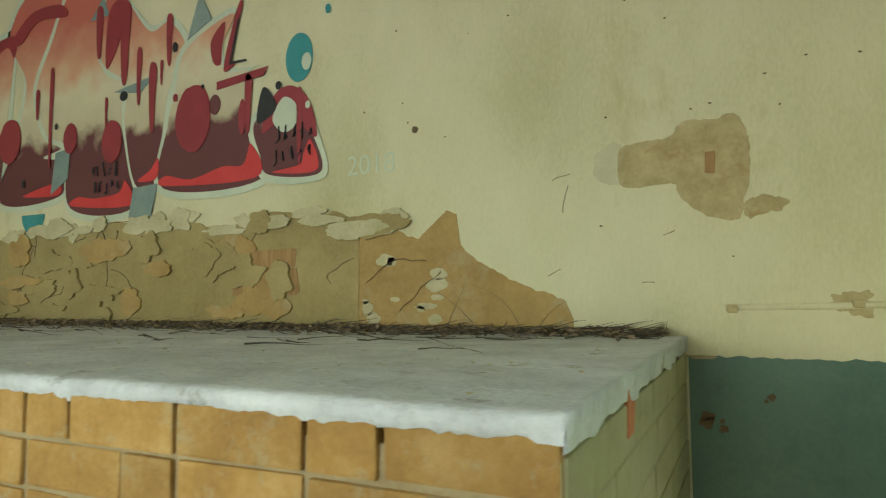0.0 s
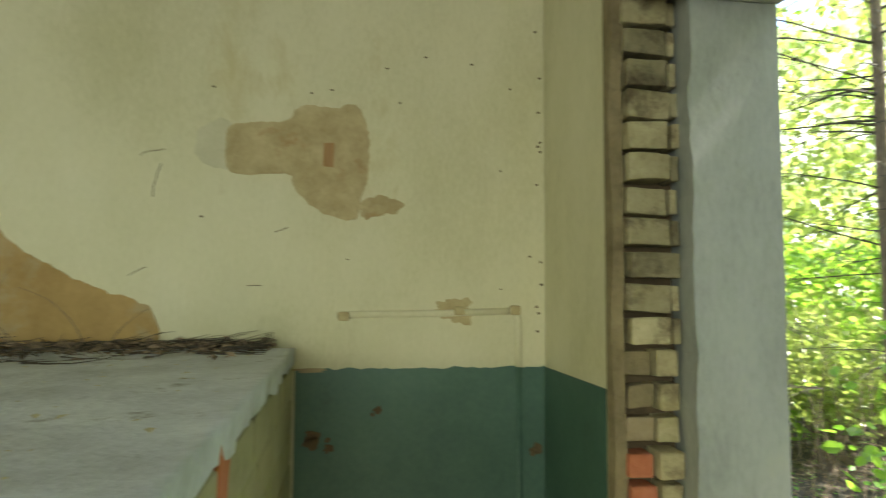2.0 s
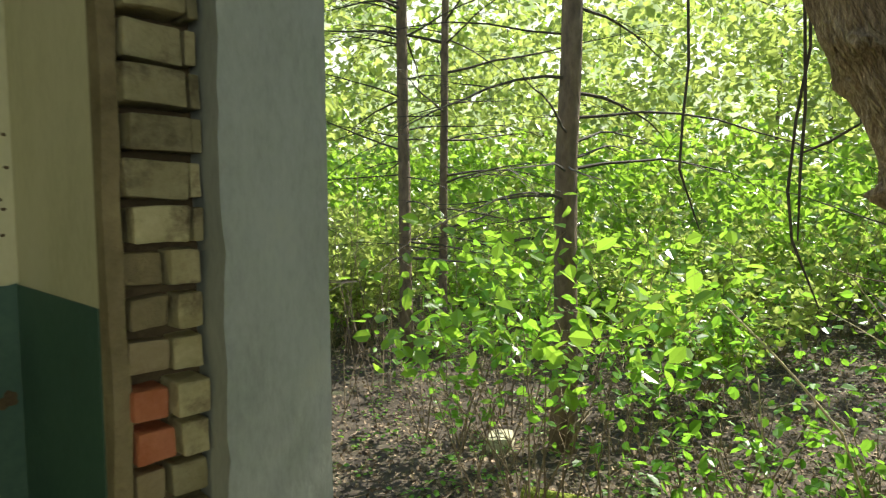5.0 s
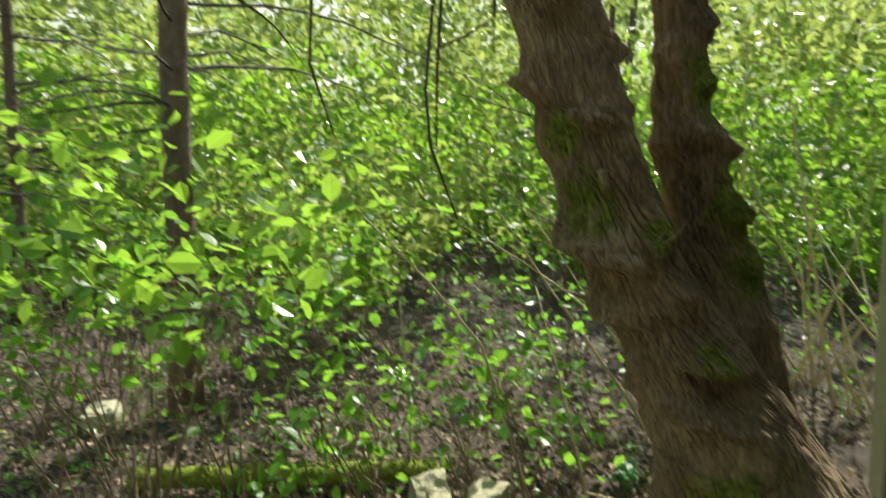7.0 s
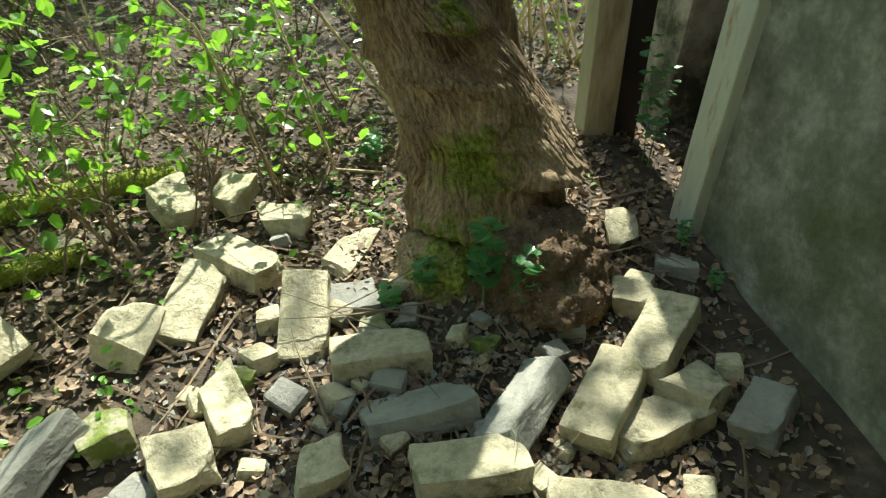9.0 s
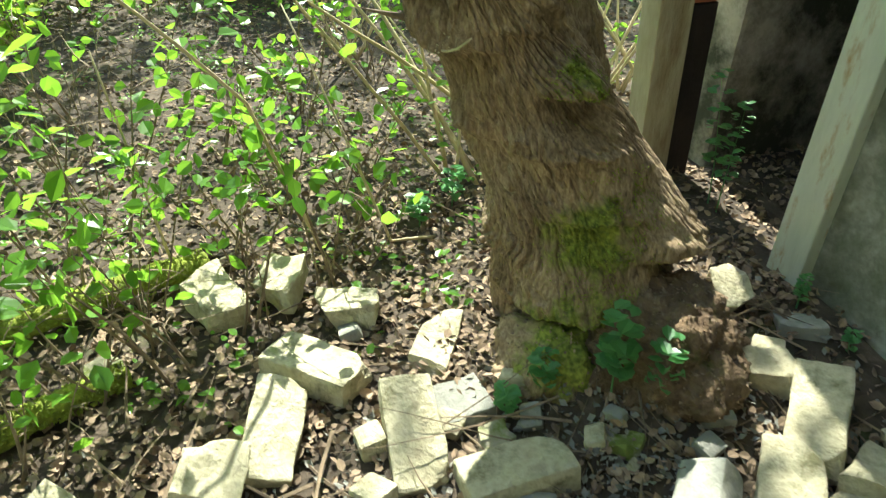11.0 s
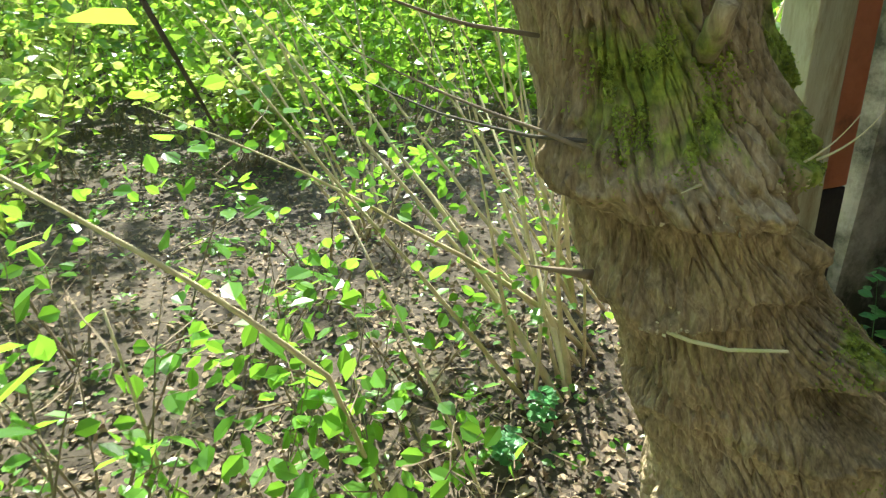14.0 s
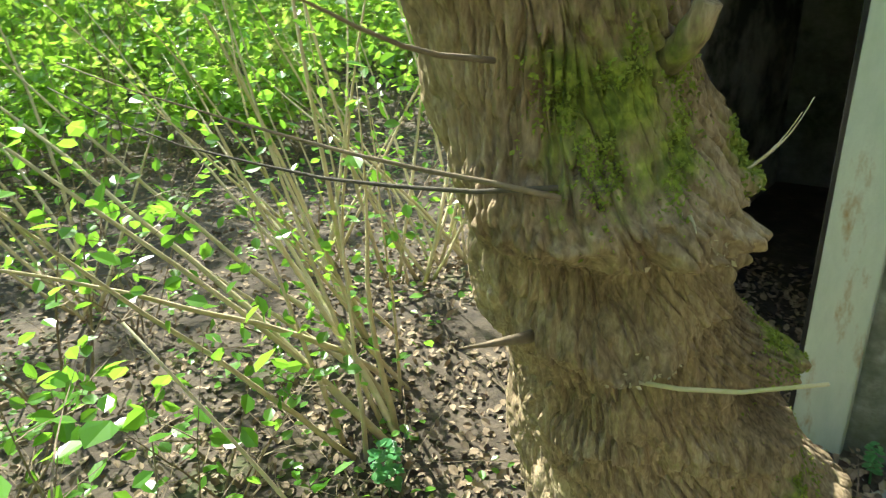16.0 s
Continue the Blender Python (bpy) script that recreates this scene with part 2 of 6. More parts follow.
def bark_mat():
    """Brown bark with paler worn plates; moss grows in a few patches of its own."""
    m = bpy.data.materials.new("gnarled_bark")
    m.use_nodes = True
    n, l = m.node_tree.nodes, m.node_tree.links
    b = n["Principled BSDF"]
    b.inputs["Roughness"].default_value = 0.95
    g = n.new("ShaderNodeNewGeometry")

    def tex(sc, stretch, det, dist=0.0):
        mp = n.new("ShaderNodeMapping")
        mp.inputs["Scale"].default_value = stretch
        l.new(g.outputs["Position"], mp.inputs["Vector"])
        t = n.new("ShaderNodeTexNoise")
        t.inputs["Scale"].default_value, t.inputs["Detail"].default_value, t.inputs["Distortion"].default_value = sc, det, dist
        l.new(mp.outputs["Vector"], t.inputs["Vector"])
        return t.outputs["Fac"]

    def op(kind, a, c, k=None):
        q = n.new("ShaderNodeMath")
        q.operation = kind
        for i, v in enumerate((a, c) if k is None else (a, c, k)):
            if isinstance(v, float):
                q.inputs[i].default_value = v
            else:
                l.new(v, q.inputs[i])
        return q.outputs[0]

    def patch(c, r):
        d = n.new("ShaderNodeVectorMath")
        d.operation = "DISTANCE"
        l.new(g.outputs["Position"], d.inputs[0])
        d.inputs[1].default_value = c
        q = n.new("ShaderNodeMapRange")
        q.inputs["From Min"].default_value, q.inputs["From Max"].default_value = r * 1.5, r * 0.2
        l.new(d.outputs["Value"], q.inputs["Value"])
        return q.outputs["Result"]
    fine = tex(260, (1, 1, 0.4), 5)
    plate = tex(105, (1, 1, 0.15), 5, 0.3)
    coarse = tex(6, (1, 1, 0.7), 6)
    h = op("MULTIPLY_ADD", fine, 0.5, plate)
    tone = op("MULTIPLY_ADD", coarse, 0.5, op("MULTIPLY_ADD", h, 0.55, -0.17))
    ramp = n.new("ShaderNodeValToRGB")
    for i, (p, c) in enumerate(((0.32, (0.088, 0.060, 0.031)), (0.50, (0.245, 0.178, 0.100)), (0.70, (0.43, 0.335, 0.205)))):
        e = ramp.color_ramp.elements[i] if i < 2 else ramp.color_ramp.elements.new(p)
        e.position, e.color = p, (*c, 1)
    l.new(tone, ramp.inputs["Fac"])
    moss = None
    for c, r in MOSS:
        q = patch(c, r)
        moss = q if moss is None else op("MAXIMUM", moss, q)
    patchy = op("MULTIPLY_ADD", tex(24, (1, 1, 0.7), 6), 1.1, op("MULTIPLY_ADD", tex(3.1, (1, 1, 0.8), 4), 0.5, -0.95))
    grown = op("MULTIPLY_ADD", moss, 0.75, patchy)
    r = n.new("ShaderNodeMapRange")
    r.inputs["From Min"].default_value, r.inputs["From Max"].default_value = 0.08, 0.36
    l.new(op("MULTIPLY_ADD", fine, 0.25, op("SUBTRACT", grown, 0.12)), r.inputs["Value"])
    green = n.new("ShaderNodeValToRGB")
    green.color_ramp.elements[0].position, green.color_ramp.elements[0].color = 0.35, (0.075, 0.10, 0.012, 1)
    green.color_ramp.elements[1].position, green.color_ramp.elements[1].color = 0.68, (0.27, 0.31, 0.045, 1)
    l.new(tex(70, (1, 1, 1), 5), green.inputs["Fac"])
    k = n.new("ShaderNodeMix")
    k.data_type = "RGBA"
    l.new(r.outputs["Result"], k.inputs[0])
    l.new(ramp.outputs["Color"], k.inputs[6])
    l.new(green.outputs["Color"], k.inputs[7])
    l.new(k.outputs[2], b.inputs["Base Color"])
    bp = n.new("ShaderNodeBump")
    bp.inputs["Strength"].default_value, bp.inputs["Distance"].default_value = 0.6, 0.006
    l.new(h, bp.inputs["Height"])
    l.new(bp.outputs["Normal"], b.inputs["Normal"])
    return m


# where moss grows on the old tree: place and reach
MOSS = (((2.83, 0.57, 1.13), 0.085), ((2.79, 0.50, 1.10), 0.05), ((2.80, 0.37, 1.06), 0.05), ((2.765, 0.22, 0.76), 0.05), ((2.73, 0.17, 0.40), 0.10), ((2.66, 0.20, 0.14), 0.15), ((3.05, 0.13, 1.12), 0.10), ((3.05, 0.08, 0.95), 0.10), ((3.06, 0.22, 1.45), 0.10), ((2.86, 0.62, 1.30), 0.06), ((2.90, 0.22, 0.50), 0.06))
M_BARK = bark_mat()
M_DUFF = mat("crumbly_brown_duff", [(0.22, (0.055, 0.036, 0.02)), (0.55, (0.16, 0.108, 0.06)), (0.8, (0.33, 0.245, 0.15))], 18, 1.0, 1.0, 90, spots=(0.09, 0.115, 0.02), spot_scale=4, spot_at=0.6, spot_soft=0.06)
M_MOSS = mat("bright_moss", [(0.25, (0.13, 0.18, 0.02)), (0.75, (0.32, 0.38, 0.05))], 25, 1.0, 1.0, 120)
M_RUBBLE = mat("pale_rubble_brick", [(0.24, (0.24, 0.215, 0.13)), (0.5, (0.45, 0.42, 0.28)), (0.75, (0.57, 0.54, 0.39))], 11, 0.95, 1.0, 60, spots=(0.16, 0.155, 0.08), spot_scale=11, spot_at=0.58, obj_random=0.14)
M_GREYRUBBLE = mat("grey_mortared_brick", [(0.22, (0.17, 0.18, 0.15)), (0.75, (0.33, 0.33, 0.28))], 8, 0.95, 0.7, 60, obj_random=0.2)
M_MOSSYRUBBLE = mat("mossy_mortar", [(0.22, (0.19, 0.18, 0.12)), (0.75, (0.42, 0.40, 0.29))], 12, 0.95, 0.8, 60, spots=(0.13, 0.17, 0.03), spot_scale=12, spot_at=0.5, spot_soft=0.06)
L_SHRUB = leaf_mat("shrub_leaf", (0.045, 0.15, 0.016), (0.14, 0.33, 0.04), (0.42, 0.80, 0.06), 0.55)
L_WOOD = leaf_mat("woodland_leaf", (0.05, 0.145, 0.018), (0.21, 0.39, 0.045), (0.52, 0.82, 0.07), 0.58)
# woodland leaf again, paler and yellower: sunlight put into the colour
L_YELLOW = leaf_mat("leaf_with_painted_sun", (0.11, 0.19, 0.03), (0.33, 0.41, 0.10), (0.66, 0.76, 0.18), 0.55)
L_HERB = leaf_mat("blue_green_herb_leaf", (0.06, 0.21, 0.07), (0.15, 0.36, 0.13), (0.3, 0.65, 0.2), 0.45)
P_CRIMSON = mat("crimson_spray", [(0.3, (0.22, 0.022, 0.030)), (0.75, (0.32, 0.035, 0.045))], 5, 0.55, 0.05, 90)
P_MAROON = mat("maroon_spray", [(0.3, (0.10, 0.028, 0.030)), (0.75, (0.16, 0.042, 0.045))], 5, 0.55, 0.05, 90)
P_RED = mat("bright_red_spray", [(0.3, (0.50, 0.025, 0.03)), (0.75, (0.62, 0.05, 0.05))], 5, 0.55, 0.05, 90)
P_PALE = mat("pale_mint_spray", [(0.3, (0.46, 0.53, 0.40)), (0.75, (0.60, 0.64, 0.48))], 4, 0.6, 0.05, 90)
P_TEAL = mat("teal_spray", [(0.3, (0.02, 0.21, 0.22)), (0.75, (0.05, 0.30, 0.31))], 5, 0.5, 0.05, 90)
P_BLUEGREY = mat("blue_grey_spray", [(0.3, (0.14, 0.21, 0.20)), (0.75, (0.26, 0.33, 0.29))], 5, 0.6, 0.05, 90)
P_BLACK = mat("black_spray", [(0.3, (0.010, 0.012, 0.014)), (0.75, (0.022, 0.024, 0.028))], 5, 0.5, 0.05, 90)


# ---- building blocks ----
def part(name, bm, material, parent=None, label="", smooth=False):
    me = bpy.data.meshes.new(name)
    if isinstance(bm, tuple):
        me.from_pydata(*bm)
    else:
        bm.to_mesh(me)
        bm.free()
    me.materials.append(material)
    if smooth:
        me.polygons.foreach_set("use_smooth", [True] * len(me.polygons))
    ob = new(name, me)
    if parent:
        ob.parent = parent
    if label:
        tagged(ob, label)
    return ob


def empty(name, m, label, category, group="", kind=""):
    ob = new(name)
    ob.matrix_world = m
    return tagged(ob, label, category, group, kind)


def box(x0, y0, z0, x1, y1, z1, bevel=0.0, rough=0.0, cuts=0, seed=0):
    """A block, bevelled and with an uneven skin when asked."""
    bm = bmesh.new()
    bmesh.ops.create_cube(bm, size=1.0, matrix=Matrix.Translation(((x0 + x1) / 2, (y0 + y1) / 2, (z0 + z1) / 2)) @ Matrix.Diagonal((x1 - x0, y1 - y0, z1 - z0, 1)))
    if bevel:
        bmesh.ops.bevel(bm, geom=list(bm.edges), offset=bevel, segments=2, affect="EDGES", profile=0.6)
    if cuts:
        bmesh.ops.subdivide_edges(bm, edges=list(bm.edges), cuts=cuts, use_grid_fill=True)
    if rough:
        o = Vector((seed * 3.1, seed * 1.7, seed * 0.9))
        for v in bm.verts:
            v.co += noise.noise_vector(v.co * (0.9 / max(rough * 14, 0.02)) + o) * rough
    return bm


def tube_data(pts, radii, sides=6, closed=True):
    """Vertices and faces of a round bar along pts."""
    vs, fs = [], []
    n = len(pts)
    pts = [Vector(p) for p in pts]
    ref = Vector((0.31, 0.17, 0.93)).normalized()
    for i, p in enumerate(pts):
        d = (pts[min(i + 1, n - 1)] - pts[max(i - 1, 0)]).normalized()
        r = ref if abs(d.dot(ref)) < 0.95 else Vector((1, 0, 0))
        u = d.cross(r).normalized()
        w = d.cross(u)
        for k in range(sides):
            a = 2 * math.pi * k / sides
            vs.append(tuple(p + (u * math.cos(a) + w * math.sin(a)) * radii[i]))
    for i in range(n - 1):
        for k in range(sides):
            a, b = i * sides + k, i * sides + (k + 1) % sides
            fs.append((a, b, b + sides, a + sides))
    if closed:
        fs.append(tuple(range(sides - 1, -1, -1)))
        fs.append(tuple((n - 1) * sides + k for k in range(sides)))
    return vs, fs


def joined(pieces):
    vs, fs = [], []
    for v, f in pieces:
        o = len(vs)
        vs += v
        fs += [tuple(i + o for i in q) for q in f]
    return vs, [], fs


def branch(rng, start, heading, length, r, bend=0.25, steps=6, droop=0.0):
    """A crooked line of points with falling radii."""
    p, d = Vector(start), Vector(heading).normalized()
    pts, rad = [p.copy()], [r]
    for i in range(steps):
        d = (d + Vector((rng.uniform(-1, 1), rng.uniform(-1, 1), rng.uniform(-1, 1))) * bend * 0.5 + Vector((0, 0, -droop))).normalized()
        p = p + d * length / steps
        pts.append(p.copy())
        rad.append(max(r * (1 - (i + 1) / (steps + 0.6)), 0.0006))
    return pts, rad


def vnoise(p, seed=0):
    """Smooth lattice noise from -1 to 1 at each row of p."""
    p = np.asarray(p, float) + seed * 17.31
    i = np.floor(p).astype(np.int64)
    f = p - i
    u = f * f * f * (f * (f * 6 - 15) + 10)

    def h(a, b, c):
        q = ((i[:, 0] + a) * 374761393 + (i[:, 1] + b) * 668265263 + (i[:, 2] + c) * 1440670441) & 0xFFFFFFFF
        q = ((q ^ (q >> 13)) * 1274126177) & 0xFFFFFFFF
        q = ((q ^ (q >> 15)) * 2246822519) & 0xFFFFFFFF
        return ((q >> 8) & 0xFFFF) / 32767.5 - 1
    out = 0.0
    for a in (0, 1):
        for b in (0, 1):
            for c in (0, 1):
                w = (u[:, 0] if a else 1 - u[:, 0]) * (u[:, 1] if b else 1 - u[:, 1]) * (u[:, 2] if c else 1 - u[:, 2])
                out = out + w * h(a, b, c)
    return out


def leaf_data(rng, centres, sizes, kind="oval", flat=0.6, normals=None):
    """Leaves as folded blades; rng is a numpy generator."""
    n = len(centres)
    c = np.asarray(centres, float)
    s = np.asarray(sizes, float)[:, None]
    up = rng.normal(size=(n, 3)) * (1 - flat) + np.array([0, 0, 1.0]) * flat
    up /= np.linalg.norm(up, axis=1)[:, None]
    a = rng.normal(size=(n, 3))
    u = a - (a * up).sum(1)[:, None] * up
    u /= np.linalg.norm(u, axis=1)[:, None]
    w = np.cross(up, u)
    if kind == "oval":
        prof = [(-0.5, 0, 0), (-0.2, 0.33, 0.07), (0.2, 0.32, 0.07), (0.55, 0, -0.04), (0.2, -0.32, 0.07), (-0.2, -0.33, 0.07)]
        quads = [(0, 1, 2, 3), (0, 3, 4, 5)]
    else:
        prof = [(-0.5, 0, 0), (0.05, 0.34, 0.06), (0.55, 0, -0.05), (0.05, -0.34, 0.06)]
        quads = [(0, 1, 2), (0, 2, 3)]
    k = len(prof)
    v = np.empty((n, k, 3))
    for i, (x, y, z) in enumerate(prof):
        v[:, i] = c + s * (x * u + y * w + z * up)
    base = (np.arange(n) * k)[:, None]
    fs = []
    for q in quads:
        fs.append(base + np.array(q)[None, :])
    f = np.concatenate(fs).tolist()
    return v.reshape(-1, 3).tolist(), [], f


def blob_outline(cx, cz, rx, rz, rough, seed, n=64):
    """An uneven closed outline in a wall's plane."""
    out = []
    for i in range(n):
        a = 2 * math.pi * i / n
        k = 1 + rough * noise.fractal(Vector((math.cos(a) * 1.5 + seed * 7.3, math.sin(a) * 1.5, seed * 2.1)), 1.0, 2.0, 3)
        out.append((cx + rx * k * math.cos(a), cz + rz * k * math.sin(a)))
    return out


def wall_sheet(name, outline, y, thick, material, parent=None, label=""):
    """A thin sheet on a wall that faces -y, from an outline in x and z."""
    bm = bmesh.new()
    f = bm.faces.new([bm.verts.new((x, y, z)) for x, z in outline])
    f.normal_update()
    if f.normal.y > 0:
        f.normal_flip()
    r = bmesh.ops.extrude_face_region(bm, geom=[f])
    for v in r["geom"]:
        if isinstance(v, bmesh.types.BMVert):
            v.co.y -= thick
    bmesh.ops.recalc_face_normals(bm, faces=list(bm.faces))
    bmesh.ops.triangulate(bm, faces=list(bm.faces))
    return part(name, bm, material, parent, label)


def structure(name, bm, material, label, category="wall"):
    return tagged(part(name, bm, material), label, category, "", "structure")

# ---- the ruin's shell ----
H = 3.6
structure("wall_north", box(-6.3, 2.0, -0.1, 1.43, 2.3, H), M_YELLOW, "yellowed plaster wall with peeling base and graffiti")
structure("wall_east_stub", box(1.075, 1.50, -0.1, 1.43, 2.0, H), M_DARKMORTAR, "short return wall with a broken brick end")
structure("stub_plaster", box(1.061, 1.50, -0.1, 1.0745, 1.998, H, 0.003), M_YELLOW, "yellowed plaster skin on the return wall")
structure("wall_east_south", box(1.075, -3.4, -0.1, 1.43, -0.85, H), M_WHITE, "grey plastered wall beside the wide opening")
structure("wall_west", box(-6.6, -3.4, -0.1, -6.3, 2.3, H), M_YELLOW, "yellowed plaster end wall")
for name, x0, x1, z0, z1 in (("wall_south", -6.3, 1.075, -0.1, 0.9), ("south_lintel", -6.3, 1.075, 2.7, H), ("south_pier", -6.3, -5.4, 0.9, 2.7), ("south_pier_middle", -2.6, -2.2, 0.9, 2.7), ("south_pier_east", 0.6, 1.075, 0.9, 2.7)):
    structure(name, box(x0, -3.4, z0, x1, -3.1, z1), M_YELLOW, "plaster wall with two wide empty window openings")
structure("ceiling", box(-6.6, -3.4, H, 1.43, 2.3, H + 0.2), M_CEIL, "old whitewashed concrete ceiling", "ceiling")
structure("opening_lintel", box(1.075, -0.85, 2.149, 1.43, 1.365, H), M_WHITE, "lintel over the wide opening")
structure("floor", box(-6.6, -3.4, -0.12, 1.43, 2.3, 0.012), M_FLOOR, "dirty concrete floor", "floor")

# outer wing to the south of the opening, with its doorway
structure("wall_wing_north", box(1.43, -0.85, -0.2, 2.74, -0.56, H, 0.012, 0.006, 10, 3), M_CONCRETE, "grey mossy rendered outer wall")
structure("wing_lintel", box(2.74, -0.85, 2.15, 3.75, -0.60, H), M_CONCRETE, "rendered lintel over the doorway")
structure("wall_wing_back", box(1.43, -3.4, -0.2, 4.0, -3.1, H), M_INNER, "dark blotched inner wall")
structure("wall_wing_east", box(3.60, -3.1, -0.2, 4.0, -0.88, H, 0.02, 0.008, 12, 5), M_PALEWALL, "weathered pale end wall, shade painted in as black blotches")
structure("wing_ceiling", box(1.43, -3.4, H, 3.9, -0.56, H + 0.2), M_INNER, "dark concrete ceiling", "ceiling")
structure("wing_floor", box(1.43, -3.1, -0.1, 3.60, -0.86, 0.03, 0.02, 0.01, 8, 3), M_SOIL, "earthy floor inside the doorway", "floor")


# green dado, painted on the wall below the yellow
def ragged_strip(x0, x1, z0, z1, seed, n=40):
    top = [(x0 + (x1 - x0) * i / n, z1 + 0.008 * noise.noise(Vector((i * 0.9, seed, 0.3)))) for i in range(n + 1)]
    return [(x0, z0)] + top + [(x1, z0)]


tagged(wall_sheet("dado_paint", ragged_strip(0.302, 1.059, 0.0, 1.25, 2), 2.0, 0.003, M_GREENPAINT), "dark green oil paint on the lower wall", "dado", "", "structure")
dado = structure("dado_paint", box(1.0575, 1.515, 0.0, 1.0605, 1.996, 1.25), M_GREENPAINT, "dark green oil paint on the return wall", "dado")

# broken end of the return wall: white reveal plaster and bare bricks
rng = random.Random(11)
reveal = bmesh.new()
zs = [-0.1 + 0.04 * i for i in range(92)]
lefts = [1.212 + 0.016 * noise.noise(Vector((z * 5, 1, 0))) + 0.008 * noise.noise(Vector((z * 19, 4, 0))) for z in zs]
rights = [1.43 - 0.004 * max(0, noise.noise(Vector((z * 9, 8, 0)))) for z in zs]
loops = []
for z, a, b in zip(zs, lefts, rights):
    loops.append([reveal.verts.new(p) for p in ((a, 1.375, z), (b, 1.372, z), (b, 1.503, z), (a + 0.012, 1.503, z))])
for p, q in zip(loops, loops[1:]):
    for k in range(4):
        reveal.faces.new((p[k], p[(k + 1) % 4], q[(k + 1) % 4], q[k]))
reveal.faces.new(loops[-1])
structure("reveal_plaster", reveal, M_WHITE, "grey-white plaster reveal with a broken edge", "wall")
left_edge = bmesh.new()
loops = []
for z in zs:
    a = 1.082 + 0.010 * noise.noise(Vector((z * 6, 12, 0)))
    loops.append([left_edge.verts.new(p) for p in ((1.056, 1.462 + 0.02 * noise.noise(Vector((z * 4, 3, 2))), z), (a, 1.455, z), (a + 0.004, 1.502, z), (1.056, 1.502, z))])
for p, q in zip(loops, loops[1:]):
    for k in range(4):
        left_edge.faces.new((p[k], p[(k + 1) % 4], q[(k + 1) % 4], q[k]))
structure("plaster_lip", left_edge, M_LIP, "crumbling plaster lip along the broken wall end", "wall")

jamb = empty("brick_jamb", Matrix(), "broken brick wall end, yellow bricks in dirty mortar", "brickwork", "", "structure")
z, i = 0.0, 0
while z < H - 0.08:
    low = z < 1.33
    x0, x1 = 1.084 + rng.uniform(-0.004, 0.008), 1.213
    front = 1.432 + rng.uniform(-0.012, 0.016)
    if low:
        w = rng.uniform(0.045, 0.065)
        part("brick", box(x1 - w, front + 0.01, z, x1, 1.51, z + 0.062, 0.006, 0.005, 1, i), M_YBRICK, jamb)
        part("brick", box(x0, front + 0.012, z + 0.004, x1 - w - 0.012, 1.51, z + 0.060, 0.007, 0.007, 1, i + 50), M_REDCHIP if 0.93 < z < 1.08 else (M_MORTAR if i % 3 == 0 else M_LIP), jamb)
    else:
        part("brick", box(x0, front, z, x1 - 0.026, 1.51, z + 0.063, 0.006, 0.010, 2, i), M_YBRICK, jamb)
        part("brick", box(x1 - 0.019, front + 0.008, z + 0.002, x1, 1.51, z + 0.060, 0.004, 0.003, 1, i + 90), M_YBRICK, jamb)
    z += 0.0755
    i += 1

# ---- the masonry platform along the graffiti wall ----
PX, PY, PZ = 0.295, 0.435, 1.315
platform = empty("platform", pose(-2.8, 1.2, 0), "high masonry bench with ochre bricks and worn white top", "masonry bench")
P = platform
core = part("core", box(-6.29 + 2.8, PY + 0.0065 - 1.2, 0.012, PX - 0.014 + 2.8, 0.798, PZ - 0.06), M_MORTAR, P)


def slab_mesh():
    """The cast top: rounded, chipped front edge and a ragged end."""
    bm = bmesh.new()
    nx, prof = 520, [(-0.001, -0.036), (-0.006, -0.028), (-0.007, -0.016), (-0.003, -0.006), (0.006, -0.0015), (0.022, -0.0002), (0.05, 0.0), (0.12, 0.0), *((0.15 + 0.0365 * i, 0.0) for i in range(38)), (1.538, 0.0)]
    grid = []
    for i in range(nx + 1):
        x = -6.29 + (PX + 0.006 + 6.29) * i / nx
        col = []
        for j, (dy, dz) in enumerate(prof):
            k = noise.noise(Vector((x * 7, dy * 8, 1.3)))
            lip = noise.noise(Vector((x * 4.5, 3.3, 0)))
            yy = PY + dy - 0.004 * k + (0.0045 * noise.noise(Vector((x * 31, dy * 60, 5))) + 0.003 * noise.noise(Vector((x * 80, dy * 90, 2))) if j < 6 else 0.0)
            zz = PZ + dz + 0.004 * noise.noise(Vector((x * 2.6, dy * 3, 7)))
            if j == 0:
                zz += 0.012 * lip + 0.008 * noise.noise(Vector((x * 23, 9, 0))) + 0.004 * noise.noise(Vector((x * 70, 9, 0)))
            else:
                zz += 0.0018 * noise.noise(Vector((x * 40, dy * 40, 7)))
            xx = x
            if i == nx:
                xx += 0.008 * noise.noise(Vector((dy * 9, 5, 0))) + 0.006 * noise.noise(Vector((dy * 31, 5, 0)))
            col.append(bm.verts.new((xx + 2.8, yy - 1.2, zz)))
        grid.append(col)
    for a, b in zip(grid, grid[1:]):
        for j in range(len(prof) - 1):
            bm.faces.new((a[j], b[j], b[j + 1], a[j + 1]))
    end = grid[-1]
    low = [bm.verts.new((v.co.x - 0.004, v.co.y, PZ - 0.05 + 0.02 * noise.noise(Vector((v.co.y * 9, 2, 0))))) for v in end[1:]]
    for j in range(1, len(end) - 1):
        bm.faces.new((end[j], low[j - 1], low[j], end[j + 1]))
    bmesh.ops.recalc_face_normals(bm, faces=list(bm.faces))
    return bm


part("top_slab", slab_mesh(), M_SLAB, P, "worn whitewashed top with a chipped rounded edge", True)
rng = random.Random(5)


